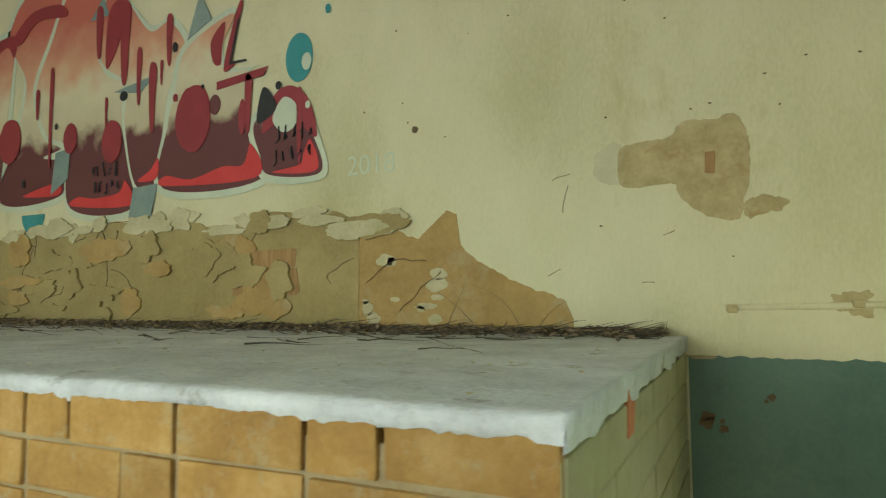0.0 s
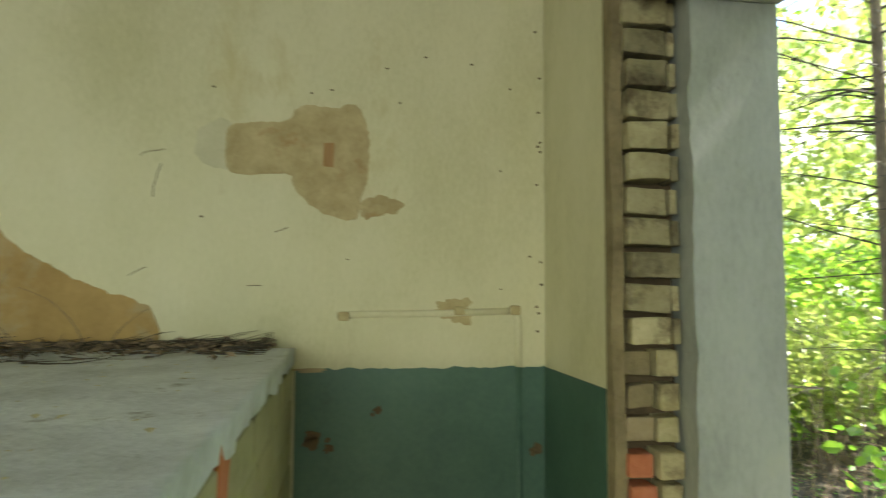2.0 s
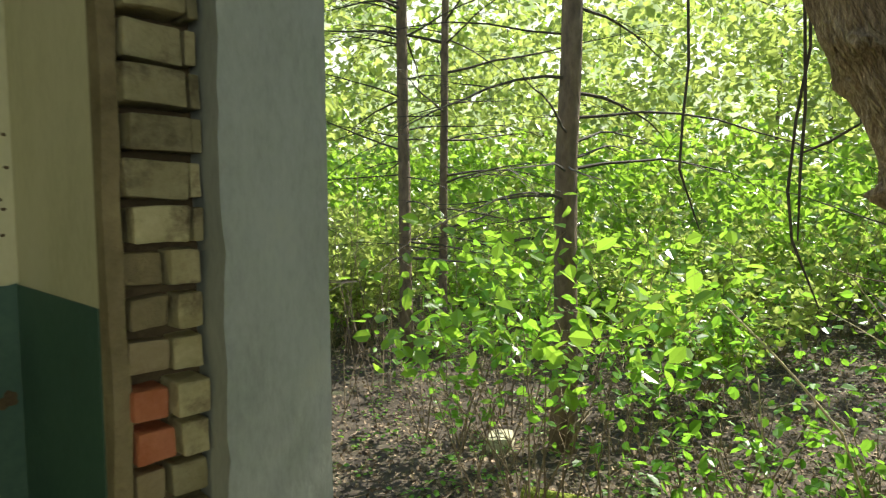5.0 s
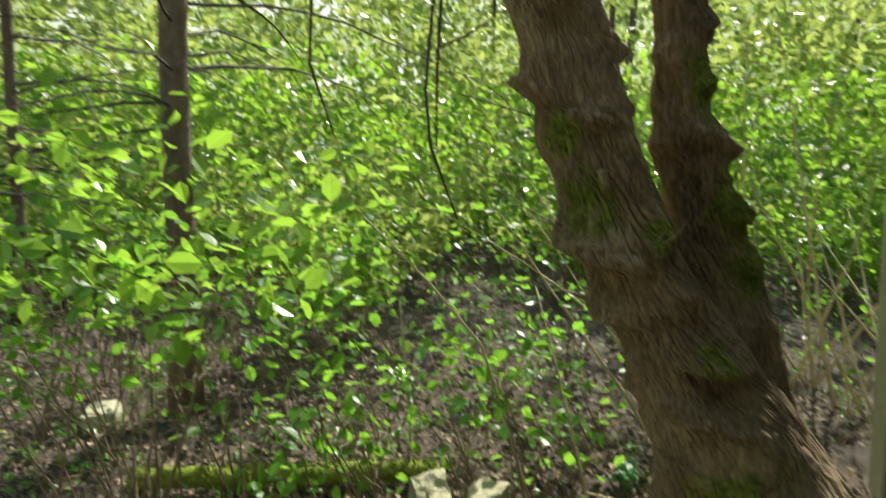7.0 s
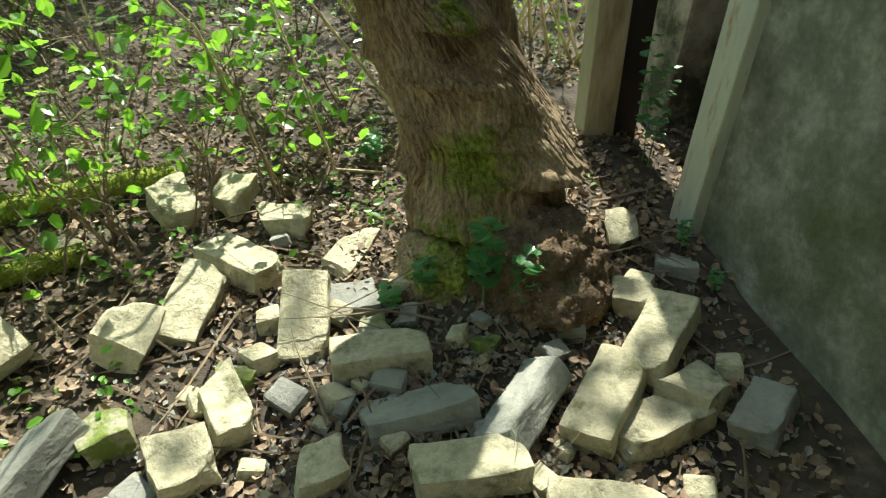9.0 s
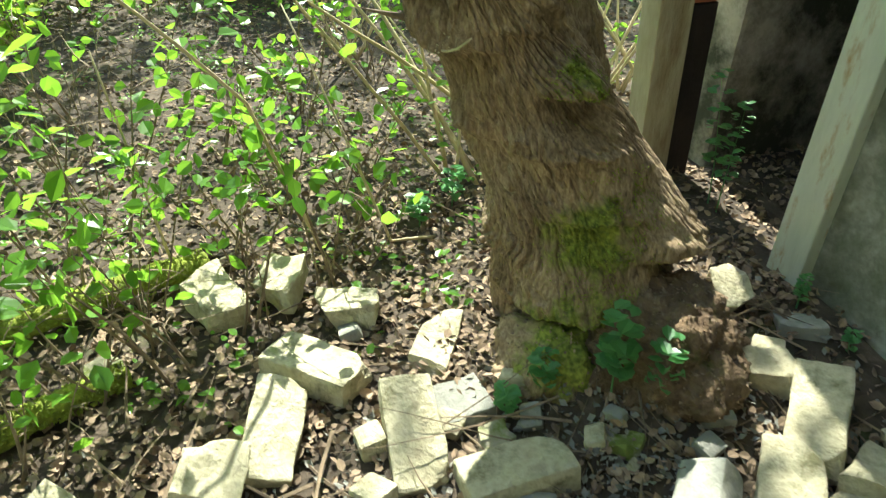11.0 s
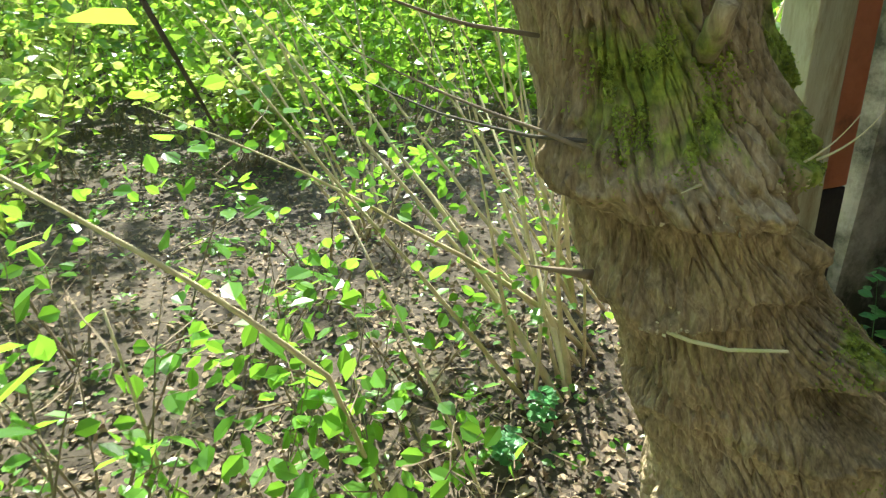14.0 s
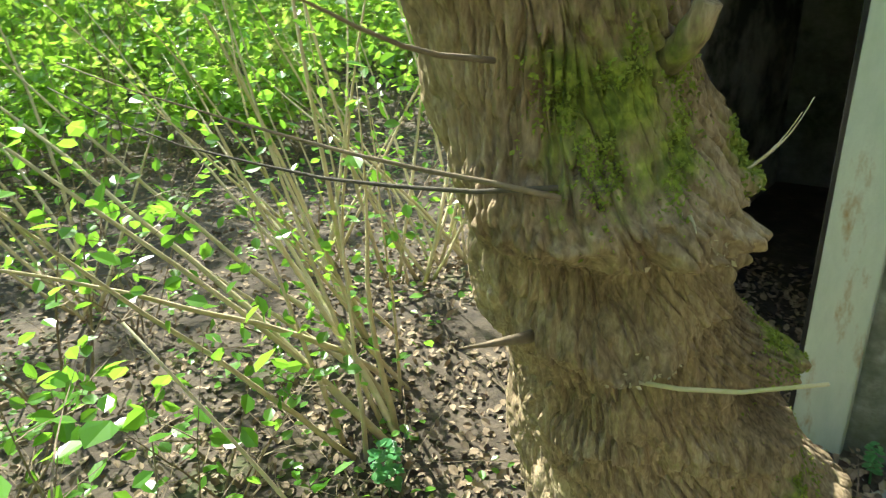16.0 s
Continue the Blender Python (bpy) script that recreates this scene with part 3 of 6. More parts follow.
def brick_mesh(w, h, d, seed):
    bm = box(-w / 2, 0, -h / 2, w / 2, d, h / 2, 0.006)
    for v in bm.verts:
        v.co += noise.noise_vector(v.co * 30 + Vector((seed * 5.0, 0, 0))) * 0.0022
    me = bpy.data.meshes.new("brick")
    bm.to_mesh(me)
    bm.free()
    return me


stretchers = [brick_mesh(0.238, 0.081, 0.03, k) for k in range(4)]
headers = [brick_mesh(0.112, 0.081, 0.03, 10 + k) for k in range(3)]
for me in stretchers + headers:
    me.materials.append(M_OCHREBRICK)
COURSE = 0.088
for c in range(5):
    zc = PZ - 0.024 - COURSE * (c + 0.5)
    x = PX - 0.004
    k = 0 if c % 2 == 0 else 1
    while x > -4.2:
        kind = headers if (k % 3 == 1) else stretchers
        w = 0.112 if kind is headers else 0.238
        b = new("brick", rng.choice(kind))
        b.parent = P
        b.location = (x - w / 2 + 2.8, PY + rng.uniform(-0.004, 0.003) - 1.2, zc + rng.uniform(-0.002, 0.002))
        b.rotation_euler = (0, radians(rng.uniform(-0.6, 0.6)), radians(rng.uniform(-0.5, 0.5)))
        x -= w + 0.009
        k += 1
part("lower_face", box(-6.29 + 2.8, PY - 0.002 - 1.2, 0.012, PX - 0.012 + 2.8, PY + 0.006 - 1.2, PZ - 0.024 - COURSE * 5, 0.003, 0.002, 6), M_OCHREBRICK, P)
side_l = [brick_mesh(0.245, 0.084, 0.03, 20 + k) for k in range(3)]
for me in side_l:
    me.materials.append(M_SIDE)
for c in range(13):
    zc = PZ - 0.052 - 0.092 * (c + 0.5)
    y, k = PY + 0.012 + (0.06 if c % 2 else 0.0), 0
    while y < 1.98:
        w = min(0.245, 1.985 - y)
        b = new("brick", side_l[k % 3])
        b.parent = P
        b.matrix_basis = Matrix.Translation((PX + rng.uniform(-0.002, 0.002) + 2.8, y + w / 2 - 1.2, zc)) @ Matrix.Rotation(radians(90), 4, "Z") @ Matrix.Diagonal((w / 0.245, 0.9, 1, 1))
        y += w + 0.006
        k += 1
part("side_filler", box(PX - 0.016 + 2.8, PY + 0.004 - 1.2, 0.012, PX - 0.004 + 2.8, 0.797, PZ - 0.06), M_SIDE, P)
part("red_chip", box(PX - 0.004 + 2.8, 0.86 - 1.2, PZ - 0.115, PX + 0.004 + 2.8, 0.93 - 1.2, PZ - 0.02, 0.003, 0.006, 3, 2), M_REDCHIP, P, "bare red brick where the paint broke off")

# twigs, litter and a few dry weeds along the back of the platform
nrng = np.random.default_rng(3)
pieces = []
for k in range(760):
    x = rng.uniform(-3.6, 0.22)
    dense = (0.12 if k % 3 else 0.36) if x < -0.2 else 0.12
    y = 1.985 - abs(rng.gauss(0, dense))
    if y < 0.75:
        continue
    a = rng.gauss(0, 0.6)
    L = rng.uniform(0.05, 0.24)
    pts, rad = branch(rng, (x, y, PZ + rng.uniform(0.004, 0.022)), (math.cos(a), math.sin(a) * 0.6, 0.0), L, rng.uniform(0.0012, 0.003), 0.35, 4)
    pts = [Vector((min(p.x, 0.24), min(p.y, 1.99), max(PZ + 0.003, min(p.z, PZ + 0.05)))) for p in pts]
    pieces.append(tube_data(pts, rad, 4))
tagged(part("twig_litter", joined(pieces), M_DARKTWIG), "dry brown twigs along the back of the bench", "twigs", "", "stuff")
n = 2600
xs = nrng.uniform(-4.0, 0.25, n)
ys = 1.985 - np.abs(nrng.normal(0, 0.17, n))
tagged(part("leaf_crumbs", leaf_data(nrng, np.stack([xs, ys, np.full(n, PZ + 0.008) + nrng.uniform(0, 0.02, n)], 1), nrng.uniform(0.01, 0.035, n), "diamond", 0.75), M_LITTER), "brown leaf crumbs and dust on the bench", "litter", "", "stuff")
n = 420
xs, ys = nrng.uniform(-2.6, 0.26, n), nrng.uniform(PY + 0.06, 1.95, n)
tagged(part("paint_crumbs", leaf_data(nrng, np.stack([xs, ys, np.full(n, PZ + 0.004)], 1), nrng.uniform(0.005, 0.02, n), "diamond", 0.9), M_FLAKE), "crumbs of paint and dust on the bench top", "litter", "", "stuff")
for x0, a, L in ((-0.55, 1.2, 0.26), (-0.42, 2.1, 0.22), (-0.25, 1.9, 0.24), (-0.2, 1.0, 0.2)):
    pts, rad = branch(rng, (x0, 1.93, PZ + 0.006), (math.cos(a), -0.15, math.sin(a)), L, 0.002, 0.25, 8, 0.12)
    pts = [Vector((p.x, min(p.y, 1.985), max(p.z, PZ + 0.003))) for p in pts]
    v, f = tube_data(pts, rad, 5)
    tagged(part("dry_weed", (v, [], f), M_TWIG), "thin dry weed stalk bent over the bench", "weed", "dry weeds on the bench")

# ---- the graffiti wall's damage ----
def curve(points, n=10):
    """A rounded outline through a few control points."""
    out = []
    m = len(points)
    for i in range(m):
        p0, p1, p2, p3 = (Vector(points[(i + j - 1) % m]) for j in range(4))
        for k in range(n):
            t = k / n
            q = 0.5 * ((2 * p1) + (p2 - p0) * t + (2 * p0 - 5 * p1 + 4 * p2 - p3) * t * t + (3 * p1 - p0 - 3 * p2 + p3) * t ** 3)
            out.append((q.x, q.y))
    return out


W = 2.0
damage = empty("wall_damage", pose(0, 0, 0), "peeled plaster, bare ochre render and mortar patches", "wall damage", "", "structure")


def skyline(x0, x1, z0, top, seed, rough=0.05, n=90):
    """A sheet outline with a straight base and an uneven upper edge given by top(x)."""
    up = []
    for i in range(n + 1):
        x = x0 + (x1 - x0) * i / n
        up.append((x, max(z0 + 0.004, top(x) + rough * noise.fractal(Vector((x * 3.4, seed, 0.5)), 0.7, 2.1, 6))))
    return [(x0, z0)] + up + [(x1, z0)]


SKIRT = ((-5.2, 1.80), (-3.429, 1.792), (-2.791, 1.826), (-2.275, 1.8), (-2.081, 1.847), (-1.715, 1.773), (-1.385, 1.807), (-1.084, 1.778), (-0.942, 1.723), (-0.834, 1.752), (-0.704, 1.7), (-0.578, 1.777), (-0.534, 1.759), (-0.519, 1.636), (-0.437, 1.547), (-0.279, 1.495), (-0.11, 1.438), (-0.08, 1.367))


def ochre_top(x):
    return float(np.interp(x, [p[0] for p in SKIRT], [p[1] for p in SKIRT]))


def olive_top(x):
    return ochre_top(x) + 0.01


wall_sheet("ochre_render", skyline(-1.25, -0.08, PZ - 0.004, ochre_top, 3, 0.032, 260), W, 0.003, M_OCHRE, damage, "bare ochre render")
wall_sheet("olive_render", skyline(-5.2, -0.98, PZ - 0.004, olive_top, 9, 0.04, 220), W, 0.006, M_OLIVE, damage, "crumbling olive render")
wall_sheet("clay_block", [(-1.66, 1.46), (-1.66, 1.57), (-1.3, 1.58), (-1.28, 1.48), (-1.3, 1.46)], W - 0.006, 0.003, M_CLAY, damage, "ribbed clay block")
wall_sheet("clay_block", [(-1.68, 1.575), (-1.64, 1.66), (-1.3, 1.665), (-1.31, 1.585)], W - 0.006, 0.003, M_CLAY, damage, "ribbed clay block")
for k in range(26):
    x = rng.uniform(-3.6, -0.9)
    o = blob_outline(x, rng.uniform(1.36, 1.84), rng.uniform(0.05, 0.2), rng.uniform(0.03, 0.1), 0.45, 40 + k, 36)
    wall_sheet("render_scab", o, W - 0.0062 - 0.0002 * k, rng.uniform(0.004, 0.016), (M_OLIVE, M_OCHRE, M_OLIVE)[k % 3], damage)
for k in range(14):
    x, z = rng.uniform(-3.3, -0.75), rng.uniform(1.38, 1.78)
    a = rng.uniform(0, 3.14)
    pts, rad = branch(rng, (x, W, z), (math.cos(a), 0, math.sin(a)), rng.uniform(0.12, 0.4), 0.003, 0.9, 9)
    v, f = tube_data([Vector((p.x, W - 0.008, min(max(p.z, 1.33), 1.84))) for p in pts], [0.0016] * len(pts), 5)
    part("crack", (v, [], f), M_DARKMORTAR, damage)
for k in range(24):
    x = rng.uniform(-3.4, -0.55)
    o = blob_outline(x, olive_top(x) + rng.uniform(-0.04, 0.02), rng.uniform(0.04, 0.13), rng.uniform(0.02, 0.05), 0.45, 90 + k, 36)
    wall_sheet("paint_flake", o, W - 0.0063 - 0.0003 * k, rng.uniform(0.003, 0.010), M_FLAKE, damage, "curling pale paint flake")
for k in range(12):
    o = blob_outline(rng.uniform(-0.95, -0.55), rng.uniform(1.36, 1.6), rng.uniform(0.015, 0.05), rng.uniform(0.01, 0.03), 0.3, 140 + k, 24)
    wall_sheet("paint_flake", o, W - 0.0032, 0.0022, M_FLAKE, damage)
# mortar patch high on the wall
def ragged(points, seed, rough=0.006):
    """A closed outline through a few corners with a crumbling edge."""
    o = curve(points, 14)
    return [(x + rough * noise.fractal(Vector((x * 30, z * 30, seed)), 0.7, 2.0, 4), z + rough * noise.fractal(Vector((x * 30, z * 30, seed + 9)), 0.7, 2.0, 4)) for x, z in o]


wall_sheet("mortar_patch", ragged([(0.088, 1.914), (0.103, 1.969), (0.199, 1.982), (0.264, 1.991), (0.311, 2.038), (0.391, 2.034), (0.469, 2.044), (0.504, 1.968), (0.51, 1.856), (0.49, 1.765), (0.46, 1.693), (0.355, 1.725), (0.286, 1.789), (0.269, 1.829), (0.109, 1.827)], 201), W, 0.004, M_PATCH, damage, "rough mortar patch")
wall_sheet("mortar_patch", ragged([(0.501, 1.76), (0.559, 1.769), (0.622, 1.745), (0.573, 1.719), (0.491, 1.7)], 203, 0.010), W, 0.002, M_PATCH, damage, "rough mortar patch")
wall_sheet("damp_stain", ragged([(0.002, 1.901), (0.024, 1.964), (0.103, 1.977), (0.1, 1.842), (0.031, 1.854)], 205, 0.008), W, 0.001, M_STAIN, damage, "pale grey stain beside the patch")
wall_sheet("clay_spot", [(0.372, 1.855), (0.374, 1.925), (0.405, 1.927), (0.403, 1.852)], W - 0.004, 0.003, M_CLAY, damage, "bare clay in the patch")
for k in range(34):
    x, z = rng.uniform(-1.2, 1.03), rng.uniform(1.4, 2.9)
    o = blob_outline(x, z, rng.uniform(0.003, 0.006), rng.uniform(0.002, 0.004), 0.5, 260 + k, 10)
    wall_sheet("pockmark", o, W, 0.0015, M_DARKMORTAR, damage)
for k in range(26):
    o = blob_outline(1.045 + rng.uniform(-0.012, 0.006), rng.uniform(1.3, 3.0), 0.005, 0.004, 0.5, 360 + k, 10)
    wall_sheet("pockmark", o, W, 0.0015, M_DARKMORTAR, damage)
wall_sheet("pockmark", blob_outline(-0.718, 2.128, 0.014, 0.014, 0.3, 399, 20), W, 0.003, M_DARKMORTAR, damage, "old nail hole")
for k, (x, z, dx, dz) in enumerate(((0.255, 1.66, 0.02, 0.006), (-0.10, 1.80, 0.012, 0.05), (-0.12, 1.9, 0.03, 0.03), (0.18, 1.5, 0.02, 0.005), (-0.14, 1.53, 0.03, 0.008))):
    pts, rad = branch(rng, (x - dx, W, z - dz), (dx, 0, dz), 2 * math.hypot(dx, dz), 0.0014, 0.6, 6)
    v, f = tube_data([Vector((p.x, W, p.z)) for p in pts], [0.0014] * len(pts), 4)
    part("crack", (v, [], f), M_DARKMORTAR, damage)

# painted-over pipe run
pipe = empty("painted_pipe", pose(0.42, 2.0, 1.41), "painted-over pipe chase with rusty elbows on the wall", "pipe")
v, f = tube_data([(0.0, 0.004, 0.0), (0.3, 0.004, 0.004), (0.545, 0.004, 0.012)], [0.011, 0.012, 0.012], 10)
part("pipe", (v, [], f), M_YELLOW, pipe, "", True)
v, f = tube_data([(0.548, 0.003, 0.012), (0.556, 0.003, -0.02), (0.556, 0.003, -0.16)], [0.012] * 3, 10)
part("pipe", (v, [], f), M_YELLOW, pipe, "", True)
v, f = tube_data([(0.556, 0.003, -0.16), (0.556, 0.003, -0.6), (0.556, 0.003, -1.39)], [0.012] * 3, 10)
part("pipe", (v, [], f), M_GREENPAINT, pipe, "pipe painted dark green", True)
for x, z in ((0.545, 0.014), (0.37, 0.012), (0.02, -0.006)):
    bm = box(x - 0.016, -0.014, z - 0.014, x + 0.016, 0.002, z + 0.014, 0.006, 0.004, 2, 7)
    part("clamp", bm, M_PATCH, pipe, "rusty clamp")
wall_sheet("rust_stain", blob_outline(0.78, 1.425, 0.07, 0.04, 0.6, 410), W, 0.001, M_PATCH, damage, "rusty damp stain")
for k, (x, z, r) in enumerate(((0.545, 1.128, 0.012), (0.53, 1.115, 0.006), (0.36, 1.06, 0.016), (0.35, 1.04, 0.02), (0.40, 1.02, 0.014), (1.03, 1.0, 0.02), (0.40, 1.045, 0.009))):
    wall_sheet("chip", blob_outline(x, z, r, r * 0.9, 0.7, 430 + k, 16), W - 0.003, 0.003, M_DARKMORTAR, damage)
tagged(wall_sheet("broken_edge", blob_outline(0.345, 1.248, 0.05, 0.006, 0.5, 450, 20), W - 0.003, 0.006, M_MORTAR), "chipped mortar edge beside the bench", "mortar", "", "structure")

# ---- the graffiti ----
graffiti = empty("graffiti", pose(-2.5, 2.0, 2.4), "crimson and maroon spray-painted letters with pale outlines", "graffiti")


def spray(name, outline, layer, material, label=""):
    ob = wall_sheet(name, [(x + 2.5, z - 2.4) for x, z in outline], 0.0 - 0.0016 * layer, 0.0014, material, graffiti, label)
    return ob


def grow(o, k):
    cx, cz = sum(p[0] for p in o) / len(o), sum(p[1] for p in o) / len(o)
    return [(x + k * (x - cx) / math.hypot(x - cx, z - cz), z + k * (z - cz) / math.hypot(x - cx, z - cz)) for x, z in o]


def letter(x0, x1, z0, ztop, lean, tall):
    """One block letter: pale outline, peach head, maroon body, bright red foot, drips."""
    w = x1 - x0
    zm = z0 + 0.36 * (ztop - z0) + (0.12 if tall else 0.2)
    full = [(x0, z0), (x1, z0 + 0.015), (x1 - 0.03 * w + lean * 0.4, zm), (x1 - 0.10 * w + lean, ztop), (x0 + 0.25 * w + lean, ztop - 0.03), (x0 + 0.06 * w + lean * 0.3, zm)]
    spray("outline", grow(full, 0.045), 1, P_PALE)
    spray("head", full, 2, P_FADE)
    foot = [(x0 + 0.015, z0 + 0.02)] + [(x0 + 0.02 + (w - 0.05) * i / 16, z0 + 0.055 + 0.05 * (i / 16) ** 2 + 0.018 * math.sin(i * 1.3)) for i in range(17)] + [(x1 - 0.02, z0 + 0.24), (x1 - 0.012, z0 + 0.03)]
    spray("foot", foot, 4, P_RED)
    if tall:
        spray("arch", curve([(x0 + 0.28 * w + lean, ztop - 0.035), (x1 - 0.12 * w + lean, ztop - 0.012), (x1 - 0.10 * w + lean * 0.9, ztop - 0.14), (x1 - 0.3 * w + lean * 0.9, ztop - 0.07), (x0 + 0.3 * w + lean * 0.9, ztop - 0.12)], 6), 3, P_CRIMSON)
    return full


def shape(points, foot, k):
    """One sprayed letter: pale outline, shaded body, bright red along the foot; each laid a little over the last."""
    o = curve(points, 8)
    spray("outline", grow(o, 0.034), 1 + 0.6 * k, P_PALE)
    spray("head", o, 1.3 + 0.6 * k, P_FADE)
    spray("foot", curve(foot, 8), 4.5 + 0.12 * k, P_RED)


letter(-3.8, -3.45, 1.98, 3.0, 0.14, True)
shape([(-3.433, 2.007), (-2.912, 2.009), (-2.894, 2.19), (-3.06, 2.237), (-2.872, 2.297), (-2.874, 2.503), (-3.101, 2.663), (-3.012, 2.829), (-2.846, 3.043), (-3.211, 3.229), (-3.416, 2.982), (-3.238, 2.683), (-3.321, 2.361)], [(-3.211, 2.024), (-2.917, 2.016), (-2.926, 2.082), (-3.138, 2.051)], 0)
shape([(-2.815, 1.935), (-2.336, 1.911), (-2.391, 2.226), (-2.442, 2.447), (-2.422, 2.564), (-2.6, 2.683), (-2.63, 3.127), (-2.872, 3.162), (-3.03, 2.881), (-3.143, 2.62), (-3.038, 2.363), (-2.871, 2.275)], [(-2.797, 1.946), (-2.353, 1.923), (-2.392, 2.055), (-2.439, 1.994), (-2.619, 1.977), (-2.754, 1.992)], 1)
shape([(-2.325, 2.032), (-2.165, 2.036), (-2.141, 2.234), (-2.103, 2.489), (-1.986, 2.666), (-2.107, 2.839), (-2.254, 2.822), (-2.487, 3.081), (-2.601, 2.995), (-2.602, 2.714), (-2.405, 2.562), (-2.414, 2.368)], [(-2.301, 2.042), (-2.173, 2.046), (-2.161, 2.15), (-2.214, 2.092)], 2)
shape([(-2.124, 1.993), (-1.511, 1.988), (-1.589, 2.242), (-1.614, 2.487), (-1.52, 2.518), (-1.726, 2.523), (-1.751, 2.66), (-1.683, 2.801), (-1.876, 2.744), (-2.012, 2.648), (-2.056, 2.482), (-2.104, 2.302)], [(-2.109, 2.003), (-1.531, 2), (-1.567, 2.159), (-1.612, 2.066), (-1.739, 2.066), (-1.936, 2.023), (-2.103, 2.054)], 3)
shape([(-1.462, 2.005), (-1.179, 1.991), (-1.217, 2.16), (-1.285, 2.257), (-1.393, 2.31), (-1.516, 2.283), (-1.555, 2.219), (-1.513, 2.101)], [(-1.44, 2.014), (-1.197, 2.003), (-1.229, 2.141), (-1.265, 2.089), (-1.289, 2.036)], 4)
for o in ([(-3.377, 2.958), (-3.203, 3.096), (-2.954, 3.097), (-2.902, 3.021), (-3.148, 3.035), (-3.296, 2.927)], [(-2.565, 2.677), (-2.555, 2.955), (-2.472, 3.031), (-2.383, 2.952), (-2.435, 2.87), (-2.502, 2.729)], [(-1.806, 2.58), (-1.823, 2.687), (-1.739, 2.77), (-1.754, 2.647), (-1.762, 2.565)]):
    spray("arch", curve(o, 8), 5.2, P_CRIMSON)
spray("cap", curve([(-1.50, 2.2), (-1.44, 2.36), (-1.34, 2.40), (-1.24, 2.32), (-1.20, 2.15), (-1.35, 2.26)]), 5.6, P_CRIMSON)
spray("crown", curve([(-1.44, 2.26), (-1.38, 2.35), (-1.31, 2.31), (-1.31, 2.22), (-1.38, 2.19)]), 6.2, P_PALE)
for k, (x, z, rx, rz, m) in enumerate(((-3.36, 2.36, 0.10, 0.13, P_CRIMSON), (-2.83, 2.32, 0.055, 0.085, P_CRIMSON), (-2.5, 2.27, 0.075, 0.115, P_CRIMSON), (-1.93, 2.32, 0.115, 0.17, P_CRIMSON), (-1.79, 2.37, 0.035, 0.05, P_MAROON), (-1.62, 2.29, 0.022, 0.085, P_CRIMSON), (-2.05, 2.44, 0.016, 0.02, P_CRIMSON), (-1.87, 2.47, 0.010, 0.012, P_BLACK), (-1.41, 2.41, 0.016, 0.020, P_BLACK), (-1.245, 2.30, 0.014, 0.018, P_PALE), (-2.42, 2.5, 0.028, 0.026, P_BLACK), (-2.95, 2.4, 0.014, 0.018, P_BLACK), (-3.22, 2.1, 0.014, 0.022, P_BLACK), (-2.06, 2.70, 0.018, 0.026, P_BLACK))):
    spray("dot", blob_outline(x, z, rx, rz, 0.05, 500 + k, 28), 6.2, m)
for k, (x, z0, z1, w) in enumerate(((-2.31, 2.45, 2.72, 0.035), (-2.55, 2.35, 2.5, 0.018), (-2.21, 2.30, 2.62, 0.05), (-3.12, 2.46, 2.62, 0.03), (-2.15, 2.52, 2.64, 0.018), (-3.0, 2.2, 2.7, 0.03), (-2.42, 2.58, 2.98, 0.07), (-2.1, 2.62, 2.86, 0.04), (-2.62, 2.74, 3.0, 0.05), (-1.585, 2.22, 2.47, 0.04), (-1.29, 2.05, 2.36, 0.03))):
    spray("drip", curve([(x - w / 2, z1), (x + w / 2, z1), (x + w / 2 * 0.8, (z0 + z1) / 2), (x + w * 0.25, z0), (x - w * 0.3, z0 + 0.02)], 6), 6.2, P_CRIMSON)
spray("bar", [(-1.78, 2.44), (-1.5, 2.47), (-1.47, 2.51), (-1.78, 2.48)], 6.2, P_CRIMSON)
spray("horn", curve([(-1.74, 2.54), (-1.66, 2.82), (-1.63, 2.83), (-1.69, 2.6), (-1.67, 2.55)], 6), 6.2, P_CRIMSON)
spray("stroke", [(-1.655, 2.77), (-1.645, 2.77), (-1.69, 2.565), (-1.60, 2.565), (-1.60, 2.555), (-1.705, 2.552)], 6.8, P_BLACK)
spray("bubble", curve([(-1.53, 2.25), (-1.5, 2.41), (-1.44, 2.36), (-1.42, 2.30)], 8), 6.2, P_BLACK)
for k, o in enumerate(([(-2.98, 2.02), (-2.95, 2.25), (-2.83, 2.27), (-2.84, 2.10)], [(-2.36, 1.86), (-2.33, 2.01), (-2.16, 2.02), (-2.2, 1.86)], [(-2.5, 2.53), (-2.2, 2.58), (-2.3, 2.50)], [(-1.98, 2.72), (-1.9, 2.95), (-1.82, 2.80)], [(-2.70, 2.95), (-2.6, 3.07), (-2.55, 2.96)])):
    spray("shade", o, 5.0 + 0.05 * k, P_BLUEGREY)
spray("ball", blob_outline(-1.30, 2.525, 0.075, 0.112, 0.02, 601, 40), 2, P_TEAL, "teal bubble")
spray("gleam", blob_outline(-1.258, 2.50, 0.026, 0.04, 0.02, 602, 24), 3, P_PALE)
spray("ball", blob_outline(-1.145, 2.72, 0.015, 0.022, 0.02, 603, 20), 2, P_TEAL)
spray("ball", [(-3.13 + 0.10 * math.cos(a * math.pi / 16), 1.92 - 0.11 * math.sin(a * math.pi / 16)) for a in range(17)], 2, P_TEAL)
